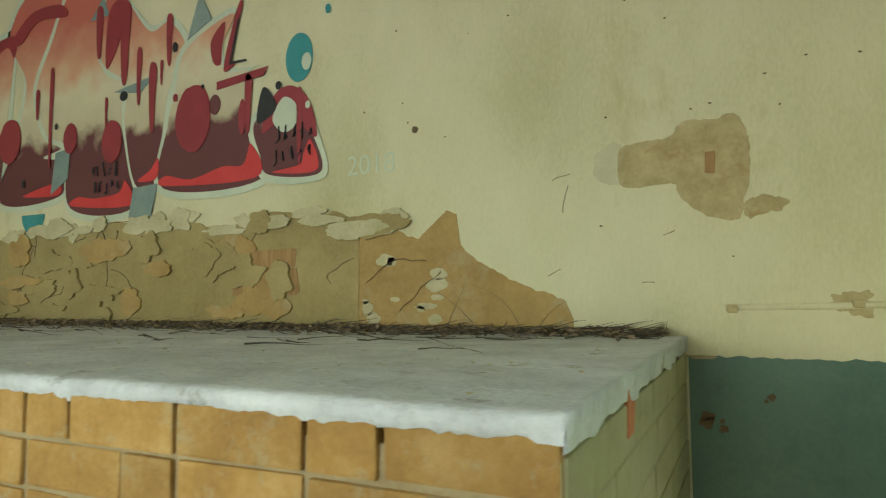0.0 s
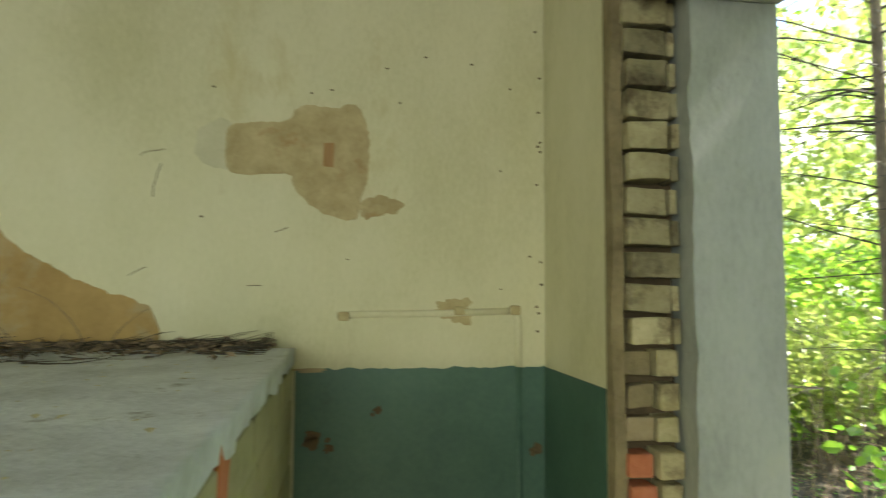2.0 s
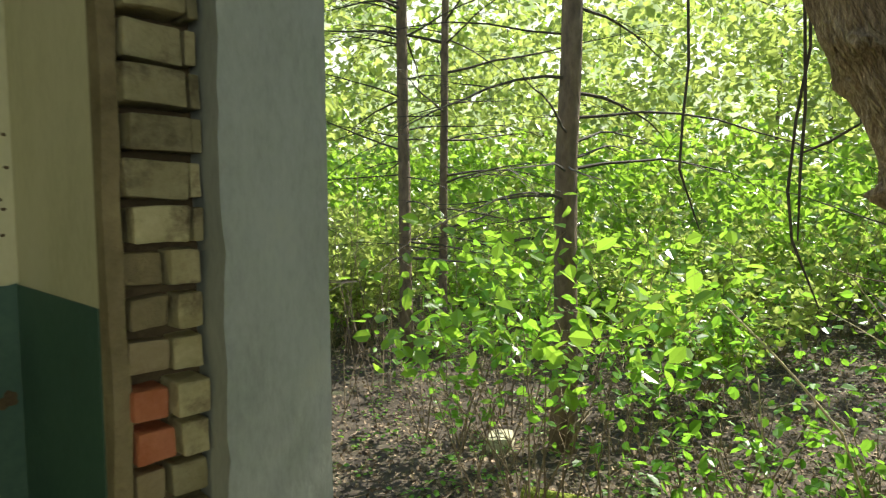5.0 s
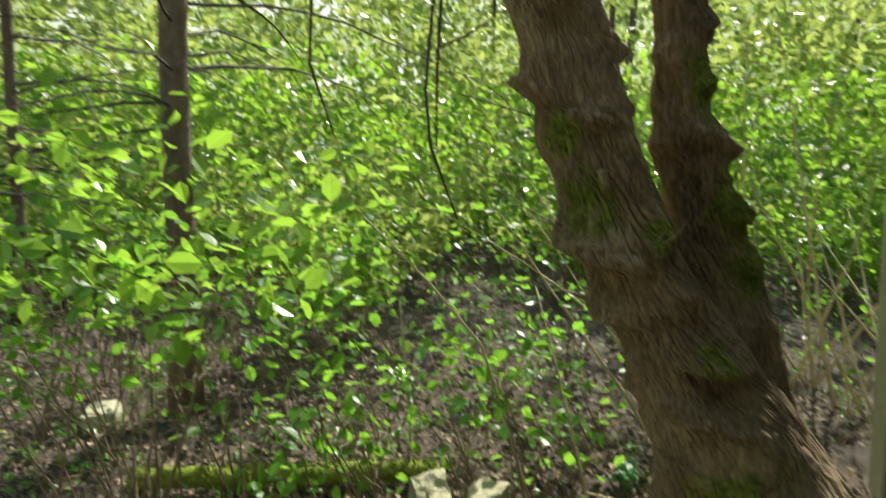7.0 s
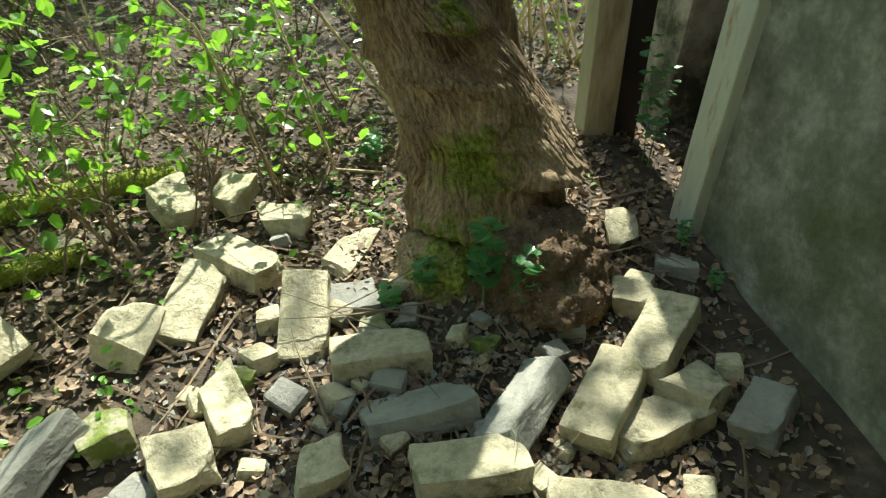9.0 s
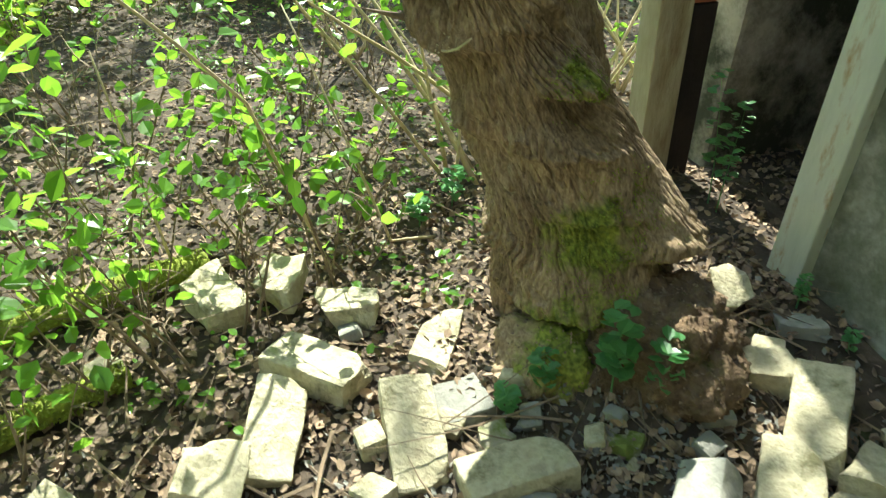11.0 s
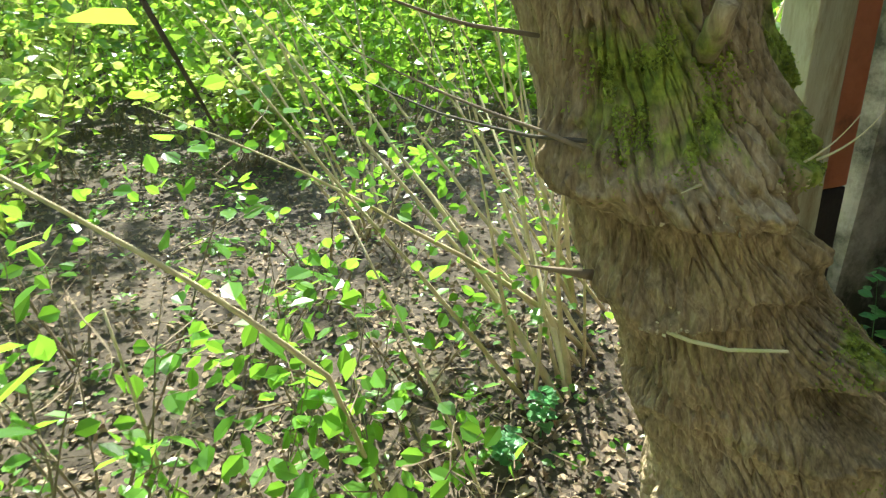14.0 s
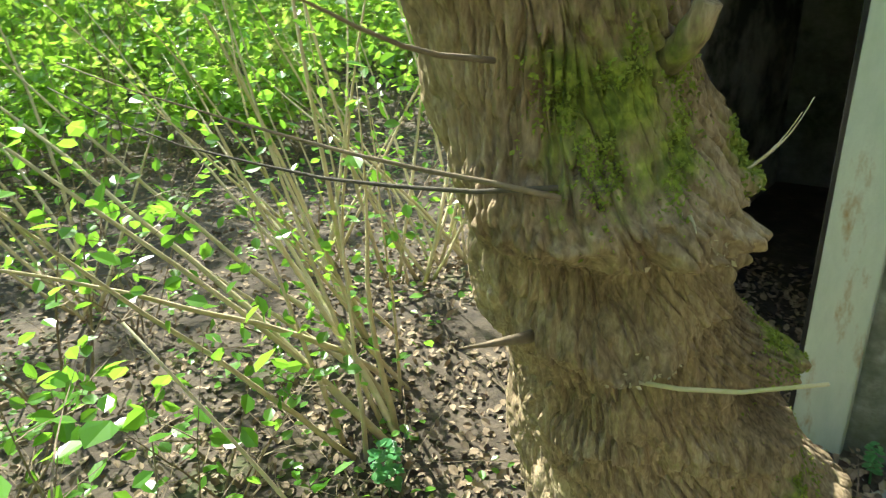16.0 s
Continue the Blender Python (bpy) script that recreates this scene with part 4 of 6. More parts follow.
# unreadable scribbles as plain strokes
for bx, bz in ((-2.64, 2.12), (-2.62, 2.03), (-1.41, 2.18), (-1.42, 2.08)):
    for k in range(5):
        x = bx + 0.045 * k
        pts = [Vector((x + 2.5 + rng.uniform(-0.012, 0.012), -0.0125, bz + rng.uniform(-0.04, 0.045) - 2.4)) for j in range(4)]
        v, f = tube_data(pts, [0.004] * 4, 4)
        part("scribble", (v, [], f), P_BLACK, graffiti)
txt = bpy.data.curves.new("date_text", "FONT")
txt.body, txt.size, txt.extrude = "2018", 0.12, 0.0006
t_ob = new("date_text", txt)
t_ob.matrix_world = pose(-1.045, 1.9985, 1.965, 90, 0, 0)
bpy.context.view_layer.update()
me = bpy.data.meshes.new_from_object(t_ob.evaluated_get(bpy.context.evaluated_depsgraph_get()))
m_txt = t_ob.matrix_world.copy()
bpy.data.objects.remove(t_ob)
me.materials.clear()
me.materials.append(P_PALE)
date_ob = new("painted_date", me)
date_ob.matrix_world = m_txt
tagged(date_ob, "faint pale painted number 2018 on the wall", "writing")

# ---- door frame of the wing ----
near_post = empty("door_post", pose(2.80, -0.575, 0.05, 0, 0, 0), "peeling white and rusty door post against the mossy wall", "door post", "door posts")
part("post", box(-0.065, -0.05, 0, 0.055, 0.05, 2.1, 0.006, 0.003, 4, 1), M_POST, near_post)
part("rebate", box(0.056, -0.05, 0.01, 0.075, 0.0, 2.1, 0.003), M_BLACKWOOD, near_post)
part("foot_plate", box(-0.02, 0.04, 0.0, 0.10, 0.085, 0.02, 0.004), M_GREYRUBBLE, near_post, "loose grey metal foot")
far_post = empty("door_post", pose(3.50, -0.49, 0.02, -3, 0, 0), "weathered white door post with a red inner leaf", "door post", "door posts")
part("post", box(0.0, -0.13, 0, 0.11, 0.0, 2.15, 0.006, 0.004, 4, 2), M_OLDPOST, far_post)
part("inner_leaf", box(0.015, -0.235, 0.66, 0.06, -0.134, 2.15, 0.005, 0.003, 3, 6), M_REDSTEEL, far_post, "rusty red painted leaf")
part("lower_leaf", box(0.017, -0.235, 0.0, 0.06, -0.134, 0.655, 0.005, 0.003, 3, 6), M_BLACKWOOD, far_post, "black lower leaf")

# ---- the wood ----
def ground_z(x, y):
    """Height of the forest floor."""
    if x < 1.5 and y < 2.6:
        return -0.16
    d = math.hypot(x - 2.85, y + 0.02)
    mound = 0.13 * math.exp(-(d / 0.42) ** 2)
    wall = 0.07 * math.exp(-((y + 0.55) / 0.25) ** 2) if y > -0.85 else 0.0
    n = 0.035 * noise.noise(Vector((x * 0.9, y * 0.9, 3))) + 0.016 * noise.noise(Vector((x * 3.1, y * 3.1, 8)))
    if math.hypot(x, y) > 40:
        n = 0
    return mound + wall + n + (-0.1 if (y < -0.92 and x < 3.7 and y > -3.4) else 0.0)


def graded(lo, hi, fine0, fine1, step):
    xs = [fine0 + step * i for i in range(int((fine1 - fine0) / step) + 1)]
    s, x = step, xs[-1]
    while x < hi:
        s *= 1.35
        x += s
        xs.append(min(x, hi))
    s, x = step, xs[0]
    while x > lo:
        s *= 1.35
        x -= s
        xs.insert(0, max(x, lo))
    return xs


gx, gy = graded(-600, 600, 1.45, 7.5, 0.06), graded(-600, 600, -1.2, 5.5, 0.06)
vs = [(x, y, ground_z(x, y)) for x in gx for y in gy]
ny = len(gy)
fs = [(i * ny + j, (i + 1) * ny + j, (i + 1) * ny + j + 1, i * ny + j + 1) for i in range(len(gx) - 1) for j in range(ny - 1)]
tagged(part("ground", (vs, [], fs), M_SOIL, None, "", True), "brown woodland floor of soil and dead leaves", "ground", "", "structure")

nrng = np.random.default_rng(8)
rng = random.Random(21)


def on_ground(xs, ys, lift=0.006):
    return np.array([(x, y, ground_z(x, y) + lift) for x, y in zip(xs, ys)])


# dead leaves and sticks
n = 72000
r = 0.4 + 7.5 * nrng.random(n) ** 1.35
a = nrng.uniform(-1.3, 1.9, n)
xs, ys = 1.7 + r * np.cos(a), 0.3 + r * np.sin(a)
keep = (xs > 1.5) & ((ys > -0.5) | (xs > 4.0)) & ~((xs < 2.62) & (ys < 1.15) & (nrng.random(n) < 0.72))
xs, ys = xs[keep], ys[keep]
pts = on_ground(xs, ys, 0.0)
pts[:, 2] += 0.004 + nrng.random(len(pts)) * 0.018
tagged(part("leaf_litter", leaf_data(nrng, pts, nrng.uniform(0.010, 0.036, len(pts)), "oval", 0.6), M_LITTER), "brown dead leaves over the forest floor", "leaf litter", "", "stuff")
n = 2400
c = np.stack([nrng.uniform(2.5, 3.6, n), nrng.uniform(-1.8, -0.45, n), np.full(n, 0.0)], 1)
c[:, 2] = np.where(c[:, 1] < -0.86, 0.035, [ground_z(x, y) for x, y in c[:, :2]]) + nrng.uniform(0.004, 0.02, n)
tagged(part("leaf_litter", leaf_data(nrng, c, nrng.uniform(0.012, 0.035, n), "oval", 0.6), M_LITTER), "brown dead leaves blown into the doorway", "leaf litter", "", "stuff")
pieces = []
for k in range(620):
    rr, aa = 0.5 + 6 * rng.random() ** 1.3, rng.uniform(-1.2, 1.7)
    x, y = 1.7 + rr * math.cos(aa), 0.3 + rr * math.sin(aa)
    if x < 1.55 or (y < -0.45 and x < 4):
        continue
    b = rng.uniform(0, 6.28)
    p, rad = branch(rng, (x, y, ground_z(x, y) + 0.02), (math.cos(b), math.sin(b), rng.uniform(-0.02, 0.12)), rng.uniform(0.08, 0.6), rng.uniform(0.0015, 0.006), 0.25, 5)
    pieces.append(tube_data([(q.x, q.y, max(q.z, ground_z(q.x, q.y) + 0.004)) for q in p], rad, 4))
tagged(part("fallen_sticks", joined(pieces), M_TWIG), "thin dry sticks scattered on the forest floor", "sticks", "", "stuff")


# the old two-stemmed tree beside the doorway
def stem(axis, bumps, seed, sides, zs, depth=1.0):
    """A leaning stem: axis rows are x, y, z, radius; bumps are burrs whose lips hang over.
    Gives the mesh data and the rows of points."""
    A = np.array(axis, float)
    fine_z = np.linspace(A[0, 2], A[-1, 2], 900)
    k = np.hanning(61)
    k /= k.sum()
    cols = []
    for c in (0, 1, 3):
        q = np.interp(fine_z, A[:, 2], A[:, c])
        q = np.convolve(np.concatenate([np.full(30, q[0]), q, np.full(30, q[-1])]), k, "valid")
        cols.append(np.interp(zs, fine_z, q))
    near = int(sides * 0.82)
    around = np.radians(np.concatenate([np.linspace(75, 285, near, endpoint=False), np.linspace(285, 435, sides - near, endpoint=False)]))
    Z, T = np.meshgrid(np.asarray(zs), around, indexing="ij")
    CX, CY, R = (np.repeat(c[:, None], sides, 1) for c in cols)
    cyl = np.stack([np.cos(T) * 0.16, np.sin(T) * 0.16, Z], -1).reshape(-1, 3)
    z = cyl[:, 2]
    N = lambda sx, sz, sd: vnoise(cyl * np.array([sx, sx, sz]), seed + sd)
    rise = 0.020 * N(7, 7, 1) + 0.009 * N(16, 14, 2)
    lip = np.zeros(len(z))
    for ang, bz, wide, up, down, high in bumps:
        lat = ((T.ravel() - math.radians(ang) + np.pi) % (2 * np.pi) - np.pi) * R.ravel()
        dz = z - bz - 0.012 * N(20, 6, bz * 10)
        shape = np.exp(-(lat / wide) ** 2) * np.where(dz > 0, np.exp(-(dz / up) ** 2), np.exp(-(dz / down) ** 2))
        rise += high * shape - 0.32 * high * np.exp(-(lat / wide) ** 2) * np.exp(-((dz + down + 0.035) / 0.035) ** 2)
        lip += min(high / 0.03, 1.3) * np.exp(-(lat / (wide * 1.15)) ** 2) * np.exp(-((dz - 0.012) / 0.045) ** 2)
    lip = np.minimum(lip, 1.2)
    twist = T.ravel() + 0.15 * z + 0.16 * N(9, 6, 3) + 0.05 * N(30, 14, 4)
    turned = np.stack([np.cos(twist) * 0.16, np.sin(twist) * 0.16, z], -1)
    a = np.abs(vnoise(turned * np.array([92, 92, 17.0]), seed + 5) + 0.30 * vnoise(turned * np.array([260, 260, 50.0]), seed + 11))
    b = np.abs(vnoise(turned * np.array([300, 300, 75.0]), seed + 6))
    groove = np.clip(a / 0.36, 0, 1) ** 0.9 - 1
    small = np.clip(b / 0.40, 0, 1) - 1
    plates = 0.6 + 0.6 * np.clip(N(10, 6, 12) + 0.4, 0, 1)
    rise += depth * plates * (0.0150 * groove + 0.0028 * small) + 0.0014 * N(170, 90, 7)
    rise += lip * (0.012 * N(34, 34, 8) + 0.007 * N(85, 75, 9))
    rr = R.ravel() + rise
    V = np.stack([CX.ravel() + np.cos(T.ravel()) * rr, CY.ravel() + np.sin(T.ravel()) * rr, z], 1)
    n = len(zs)
    i0 = (np.arange(n - 1)[:, None] * sides + np.arange(sides)[None, :]).ravel()
    i1 = (np.arange(n - 1)[:, None] * sides + (np.arange(sides)[None, :] + 1) % sides).ravel()
    F = np.stack([i0, i1, i1 + sides, i0 + sides], 1).tolist()
    F.append([(n - 1) * sides + q for q in range(sides)])
    return (V.tolist(), [], F), V


tree = empty("tree", pose(0, 0, 0), "old gnarled two-stemmed tree with mossy burred bark", "tree")
main_axis = [(2.93, 0.03, -0.08, 0.27), (2.93, 0.04, 0.10, 0.245), (2.932, 0.06, 0.22, 0.245), (2.94, 0.083, 0.38, 0.240), (2.958, 0.155, 0.55, 0.212), (2.964, 0.247, 0.70, 0.182), (2.956, 0.346, 0.85, 0.158), (2.944, 0.432, 1.00, 0.137), (2.948, 0.491, 1.15, 0.136), (2.957, 0.546, 1.30, 0.126), (2.96, 0.621, 1.50, 0.121), (2.96, 0.715, 1.75, 0.120), (2.957, 0.826, 2.0, 0.124), (2.98, 1.02, 2.7, 0.105), (3.06, 1.25, 4.0, 0.085), (3.2, 1.4, 5.4, 0.05)]
BURRS = (  # bearing, lip height, half width, reach above, reach below, swell
    (150, 0.985, 0.13, 0.065, 0.014, 0.066), (108, 1.02, 0.06, 0.06, 0.02, 0.030), (220, 1.045, 0.065, 0.075, 0.030, 0.055), (126, 0.825, 0.085, 0.055, 0.011, 0.052), (196, 0.735, 0.075, 0.060, 0.013, 0.062), (212, 0.90, 0.05, 0.05, 0.025, 0.028), (175, 0.86, 0.05, 0.04, 0.012, 0.022),
    (165, 0.60, 0.11, 0.05, 0.012, 0.034), (222, 0.36, 0.13, 0.10, 0.020, 0.080), (150, 0.20, 0.16, 0.09, 0.022, 0.066), (105, 0.62, 0.08, 0.06, 0.016, 0.026), (90, 0.30, 0.10, 0.06, 0.02, 0.03), (170, 0.45, 0.09, 0.05, 0.014, 0.028),
    (117, 1.42, 0.045, 0.045, 0.035, 0.050), (292, 1.52, 0.045, 0.045, 0.035, 0.045), (185, 1.33, 0.07, 0.040, 0.014, 0.040), (200, 1.62, 0.055, 0.040, 0.016, 0.040), (108, 1.76, 0.05, 0.05, 0.03, 0.025), (290, 1.36, 0.045, 0.05, 0.02, 0.026), (170, 1.84, 0.06, 0.05, 0.02, 0.03), (285, 1.80, 0.04, 0.04, 0.03, 0.035))
fine_rows = np.concatenate([np.arange(-0.08, 1.95, 0.0030), np.linspace(1.96, 5.4, 110)])
data, skin = stem(main_axis, BURRS, 2.0, 480, fine_rows)
part("trunk", data, M_BARK, tree, "", True)
SIDE_BURRS = ((250, 1.09, 0.077, 0.057, 0.021, 0.036), (190, 1.3, 0.055, 0.046, 0.024, 0.022), (270, 1.27, 0.066, 0.046, 0.021, 0.03), (230, 1.44, 0.066, 0.046, 0.024, 0.022), (150, 1.52, 0.044, 0.046, 0.03, 0.022), (260, 1.6, 0.055, 0.046, 0.024, 0.029), (215, 1.72, 0.055, 0.046, 0.024, 0.022), (120, 1.28, 0.0385, 0.034, 0.03, 0.022), (230, 0.8, 0.088, 0.069, 0.03, 0.014), (255, 1.85, 0.055, 0.046, 0.024, 0.022))
data, side_skin = stem([(3.10, 0.06, 0.20, 0.16), (3.125, 0.071, 0.55, 0.148), (3.136, 0.132, 0.80, 0.130), (3.139, 0.192, 1.0, 0.113), (3.141, 0.248, 1.2, 0.100), (3.141, 0.299, 1.4, 0.088), (3.139, 0.327, 1.7, 0.078), (3.14, 0.37, 2.1, 0.075), (3.2, 0.5, 3.0, 0.07), (3.3, 0.6, 4.6, 0.045)], SIDE_BURRS, 9.0, 280, np.concatenate([np.arange(0.20, 1.95, 0.0048), np.linspace(1.96, 4.6, 80)]), 0.8)
part("second_stem", data, M_BARK, tree, "", True)
# crown out of view, added to shade the trunk and the wall
crown_c = []
for k in range(46):
    c = Vector((3.2 + rng.gauss(0, 0.75), 0.75 + rng.gauss(0, 0.8), 5.2 + rng.gauss(0, 0.7)))
    crown_c += [tuple(c + Vector((rng.gauss(0, 0.22), rng.gauss(0, 0.22), rng.gauss(0, 0.12)))) for j in range(22)]
part("crown", leaf_data(nrng, crown_c, nrng.uniform(0.07, 0.13, len(crown_c)), "oval", 0.5), L_WOOD, tree, "open leafy crown added out of view for shade")
for k in range(9):
    a = rng.uniform(0, 6.283)
    pts, rad = branch(rng, (3.12, 1.2, 3.8 + 0.15 * k), (math.cos(a), math.sin(a), 0.9), 1.6, 0.03, 0.2, 7)
    v, f = tube_data(pts, rad, 8)
    part("limb", (v, [], f), M_BARK, tree, "", True)
def burl(name, c, r, sub, seed, material, label):
    bm = bmesh.new()
    bmesh.ops.create_icosphere(bm, subdivisions=sub, radius=1.0)
    o = Vector((seed * 3.7, seed, 0))
    for q in bm.verts:
        d = q.co.copy()
        k = 1 + 0.20 * noise.fractal(d * 1.7 + o, 0.8, 2.0, 4) + 0.05 * noise.noise(d * 9 + o) + 0.035 * noise.noise(d * 24 + o) + 0.02 * noise.noise(d * 55 + o)
        q.co = Vector((c[0] + d.x * r[0] * k, c[1] + d.y * r[1] * k, c[2] + d.z * r[2] * k))
    pts = [q.co.copy() for q in bm.verts if q.co.z > 0.02]
    part(name, bm, material, tree, label, True)
    return pts


burl_pts = burl("root_burl", (2.645, -0.02, 0.06), (0.215, 0.21, 0.205), 6, 1, M_DUFF, "brown lumpy burl at the root")
burl_pts += burl("root_burl", (2.72, 0.24, 0.02), (0.16, 0.15, 0.15), 5, 4, M_BARK, "mossy swollen root")
picks = nrng.integers(0, len(burl_pts), 2600)
part("crumbs", leaf_data(nrng, [tuple(burl_pts[q] + Vector((0, 0, 0.002))) for q in picks], nrng.uniform(0.004, 0.014, len(picks)), "diamond", 0.4), M_LITTER, tree, "bark crumbs and dead leaf bits on the burl")
# side shoots and snags
for k, (s, d, L, r0, mt, dr) in enumerate((
        ((2.95, 0.53, 0.86), (0.25, 0.9, 0.1), 0.10, 0.008, M_TWIG, 0.0), ((2.865, 0.615, 1.063), (0.7, 0.55, 0.25), 0.42, 0.003, M_TWIG, -0.02),
        ((2.87, 0.61, 1.07), (0.9, 0.5, -0.1), 0.5, 0.0028, M_DARKTWIG, -0.08), ((2.785, 0.36, 1.045), (-0.4, -0.5, 0.3), 0.09, 0.0018, M_CANE, -0.15), ((2.79, 0.38, 1.04), (-0.6, -0.3, 0.4), 0.08, 0.0018, M_CANE, -0.1),
        ((2.80, 0.50, 1.03), (-0.3, 0.5, 0.05), 0.07, 0.0028, M_CANE, 0.0), ((2.88, 0.70, 1.35), (0.5, 0.8, 0.2), 0.8, 0.0026, M_DARKTWIG, 0.02), ((2.90, 0.66, 1.18), (-0.25, 0.9, 0.05), 0.30, 0.0028, M_TWIG, -0.06))):
    pts, rad = branch(rng, s, d, L, r0, 0.12, 7, dr)
    v, f = tube_data(pts, rad, 7)
    part("shoot", (v, [], f), mt, tree, "bare side shoot", True)
v, f = tube_data([(2.84, 0.49, 0.822), (2.79, 0.495, 0.836), (2.73, 0.497, 0.858), (2.66, 0.497, 0.896)], [0.0026, 0.0025, 0.0023, 0.0018], 8)
part("shoot", (v, [], f), M_CANE, tree, "pale bare side shoot", True)
v, f = tube_data([(2.83, 0.50, 1.165), (2.812, 0.508, 1.180), (2.804, 0.511, 1.192), (2.798, 0.513, 1.202), (2.793, 0.514, 1.214)], [0.015, 0.0135, 0.0145, 0.012, 0.0115], 14)
part("snag", (v, [], f), M_BARK, tree, "broken branch stub", True)


def tufts(points, centre, spread, count, size, material, label, name="moss"):
    """Tiny blades on the skin of a stem about one place."""
    w = np.exp(-((points - np.array(centre)) ** 2).sum(1) / spread ** 2) * np.clip(0.3 + vnoise(points * 30, 4), 0, 1)
    pick = nrng.choice(len(points), count, p=w / w.sum())
    c = points[pick] + nrng.normal(size=(count, 3)) * 0.0015
    tagged(part(name, leaf_data(nrng, c, nrng.uniform(size * 0.5, size * 1.3, count), "diamond", 0.2), material, tree, label), kind="stuff")


for c, spread, cnt in (((2.82, 0.56, 1.12), 0.055, 2600), ((2.72, 0.12, 0.42), 0.09, 2200), ((2.765, 0.22, 0.75), 0.04, 1500), ((2.795, 0.37, 1.05), 0.035, 1000), ((2.66, 0.15, 0.22), 0.12, 2200)):
    tufts(skin, c, spread, cnt, 0.006, M_MOSS, "bright green moss on a burr")
for c, spread, cnt in (((3.05, 0.12, 1.12), 0.07, 2600), ((3.03, 0.08, 0.95), 0.07, 1600)):
    tufts(side_skin, c, spread, cnt, 0.009, M_MOSS, "thick green moss on the second stem")
for c in ((2.785, 0.50, 0.985), (2.80, 0.49, 0.82), (2.77, 0.23, 0.73), (2.79, 0.38, 1.02)):
    tufts(skin, c, 0.035, 26, 0.007, M_CANE, "pale dormant buds under a burr", "buds")


# rubble bricks at the foot of the tree
def rubble_mesh(seed, broken):
    L = 0.25 if not broken else 0.14 + 0.04 * (seed % 3)
    bm = box(-L / 2, -0.06, -0.036, L / 2, 0.06, 0.036, 0.007, 0.0, 5)
    o = Vector((seed * 9.7, 0, 0))
    rg = random.Random(seed)
    if broken:
        a = rg.uniform(-0.7, 0.7)
        bmesh.ops.bisect_plane(bm, geom=list(bm.verts) + list(bm.edges) + list(bm.faces), plane_co=(L * 0.36, 0, 0), plane_no=(1, a, rg.uniform(-0.6, 0.6)), clear_outer=True)
        bmesh.ops.holes_fill(bm, edges=[e for e in bm.edges if e.is_boundary])
        bmesh.ops.triangulate(bm, faces=[f for f in bm.faces if len(f.verts) > 4])
    corner = Vector((rg.choice((-1, 1)) * L / 2, rg.choice((-1, 1)) * 0.06, 0.036))
    for v in bm.verts:
        k = 0.006 if not broken else 0.013
        v.co += noise.noise_vector(v.co * 13 + o) * k + noise.noise_vector(v.co * 45 + o) * 0.0030 + noise.noise_vector(v.co * 120 + o) * 0.0012
        near = (v.co - corner).length
        if near < 0.05:
            v.co += (Vector((0, 0, 0)) - corner).normalized() * (0.05 - near) * 0.6
    me = bpy.data.meshes.new("brick")
    bm.to_mesh(me)
    bm.free()
    return me


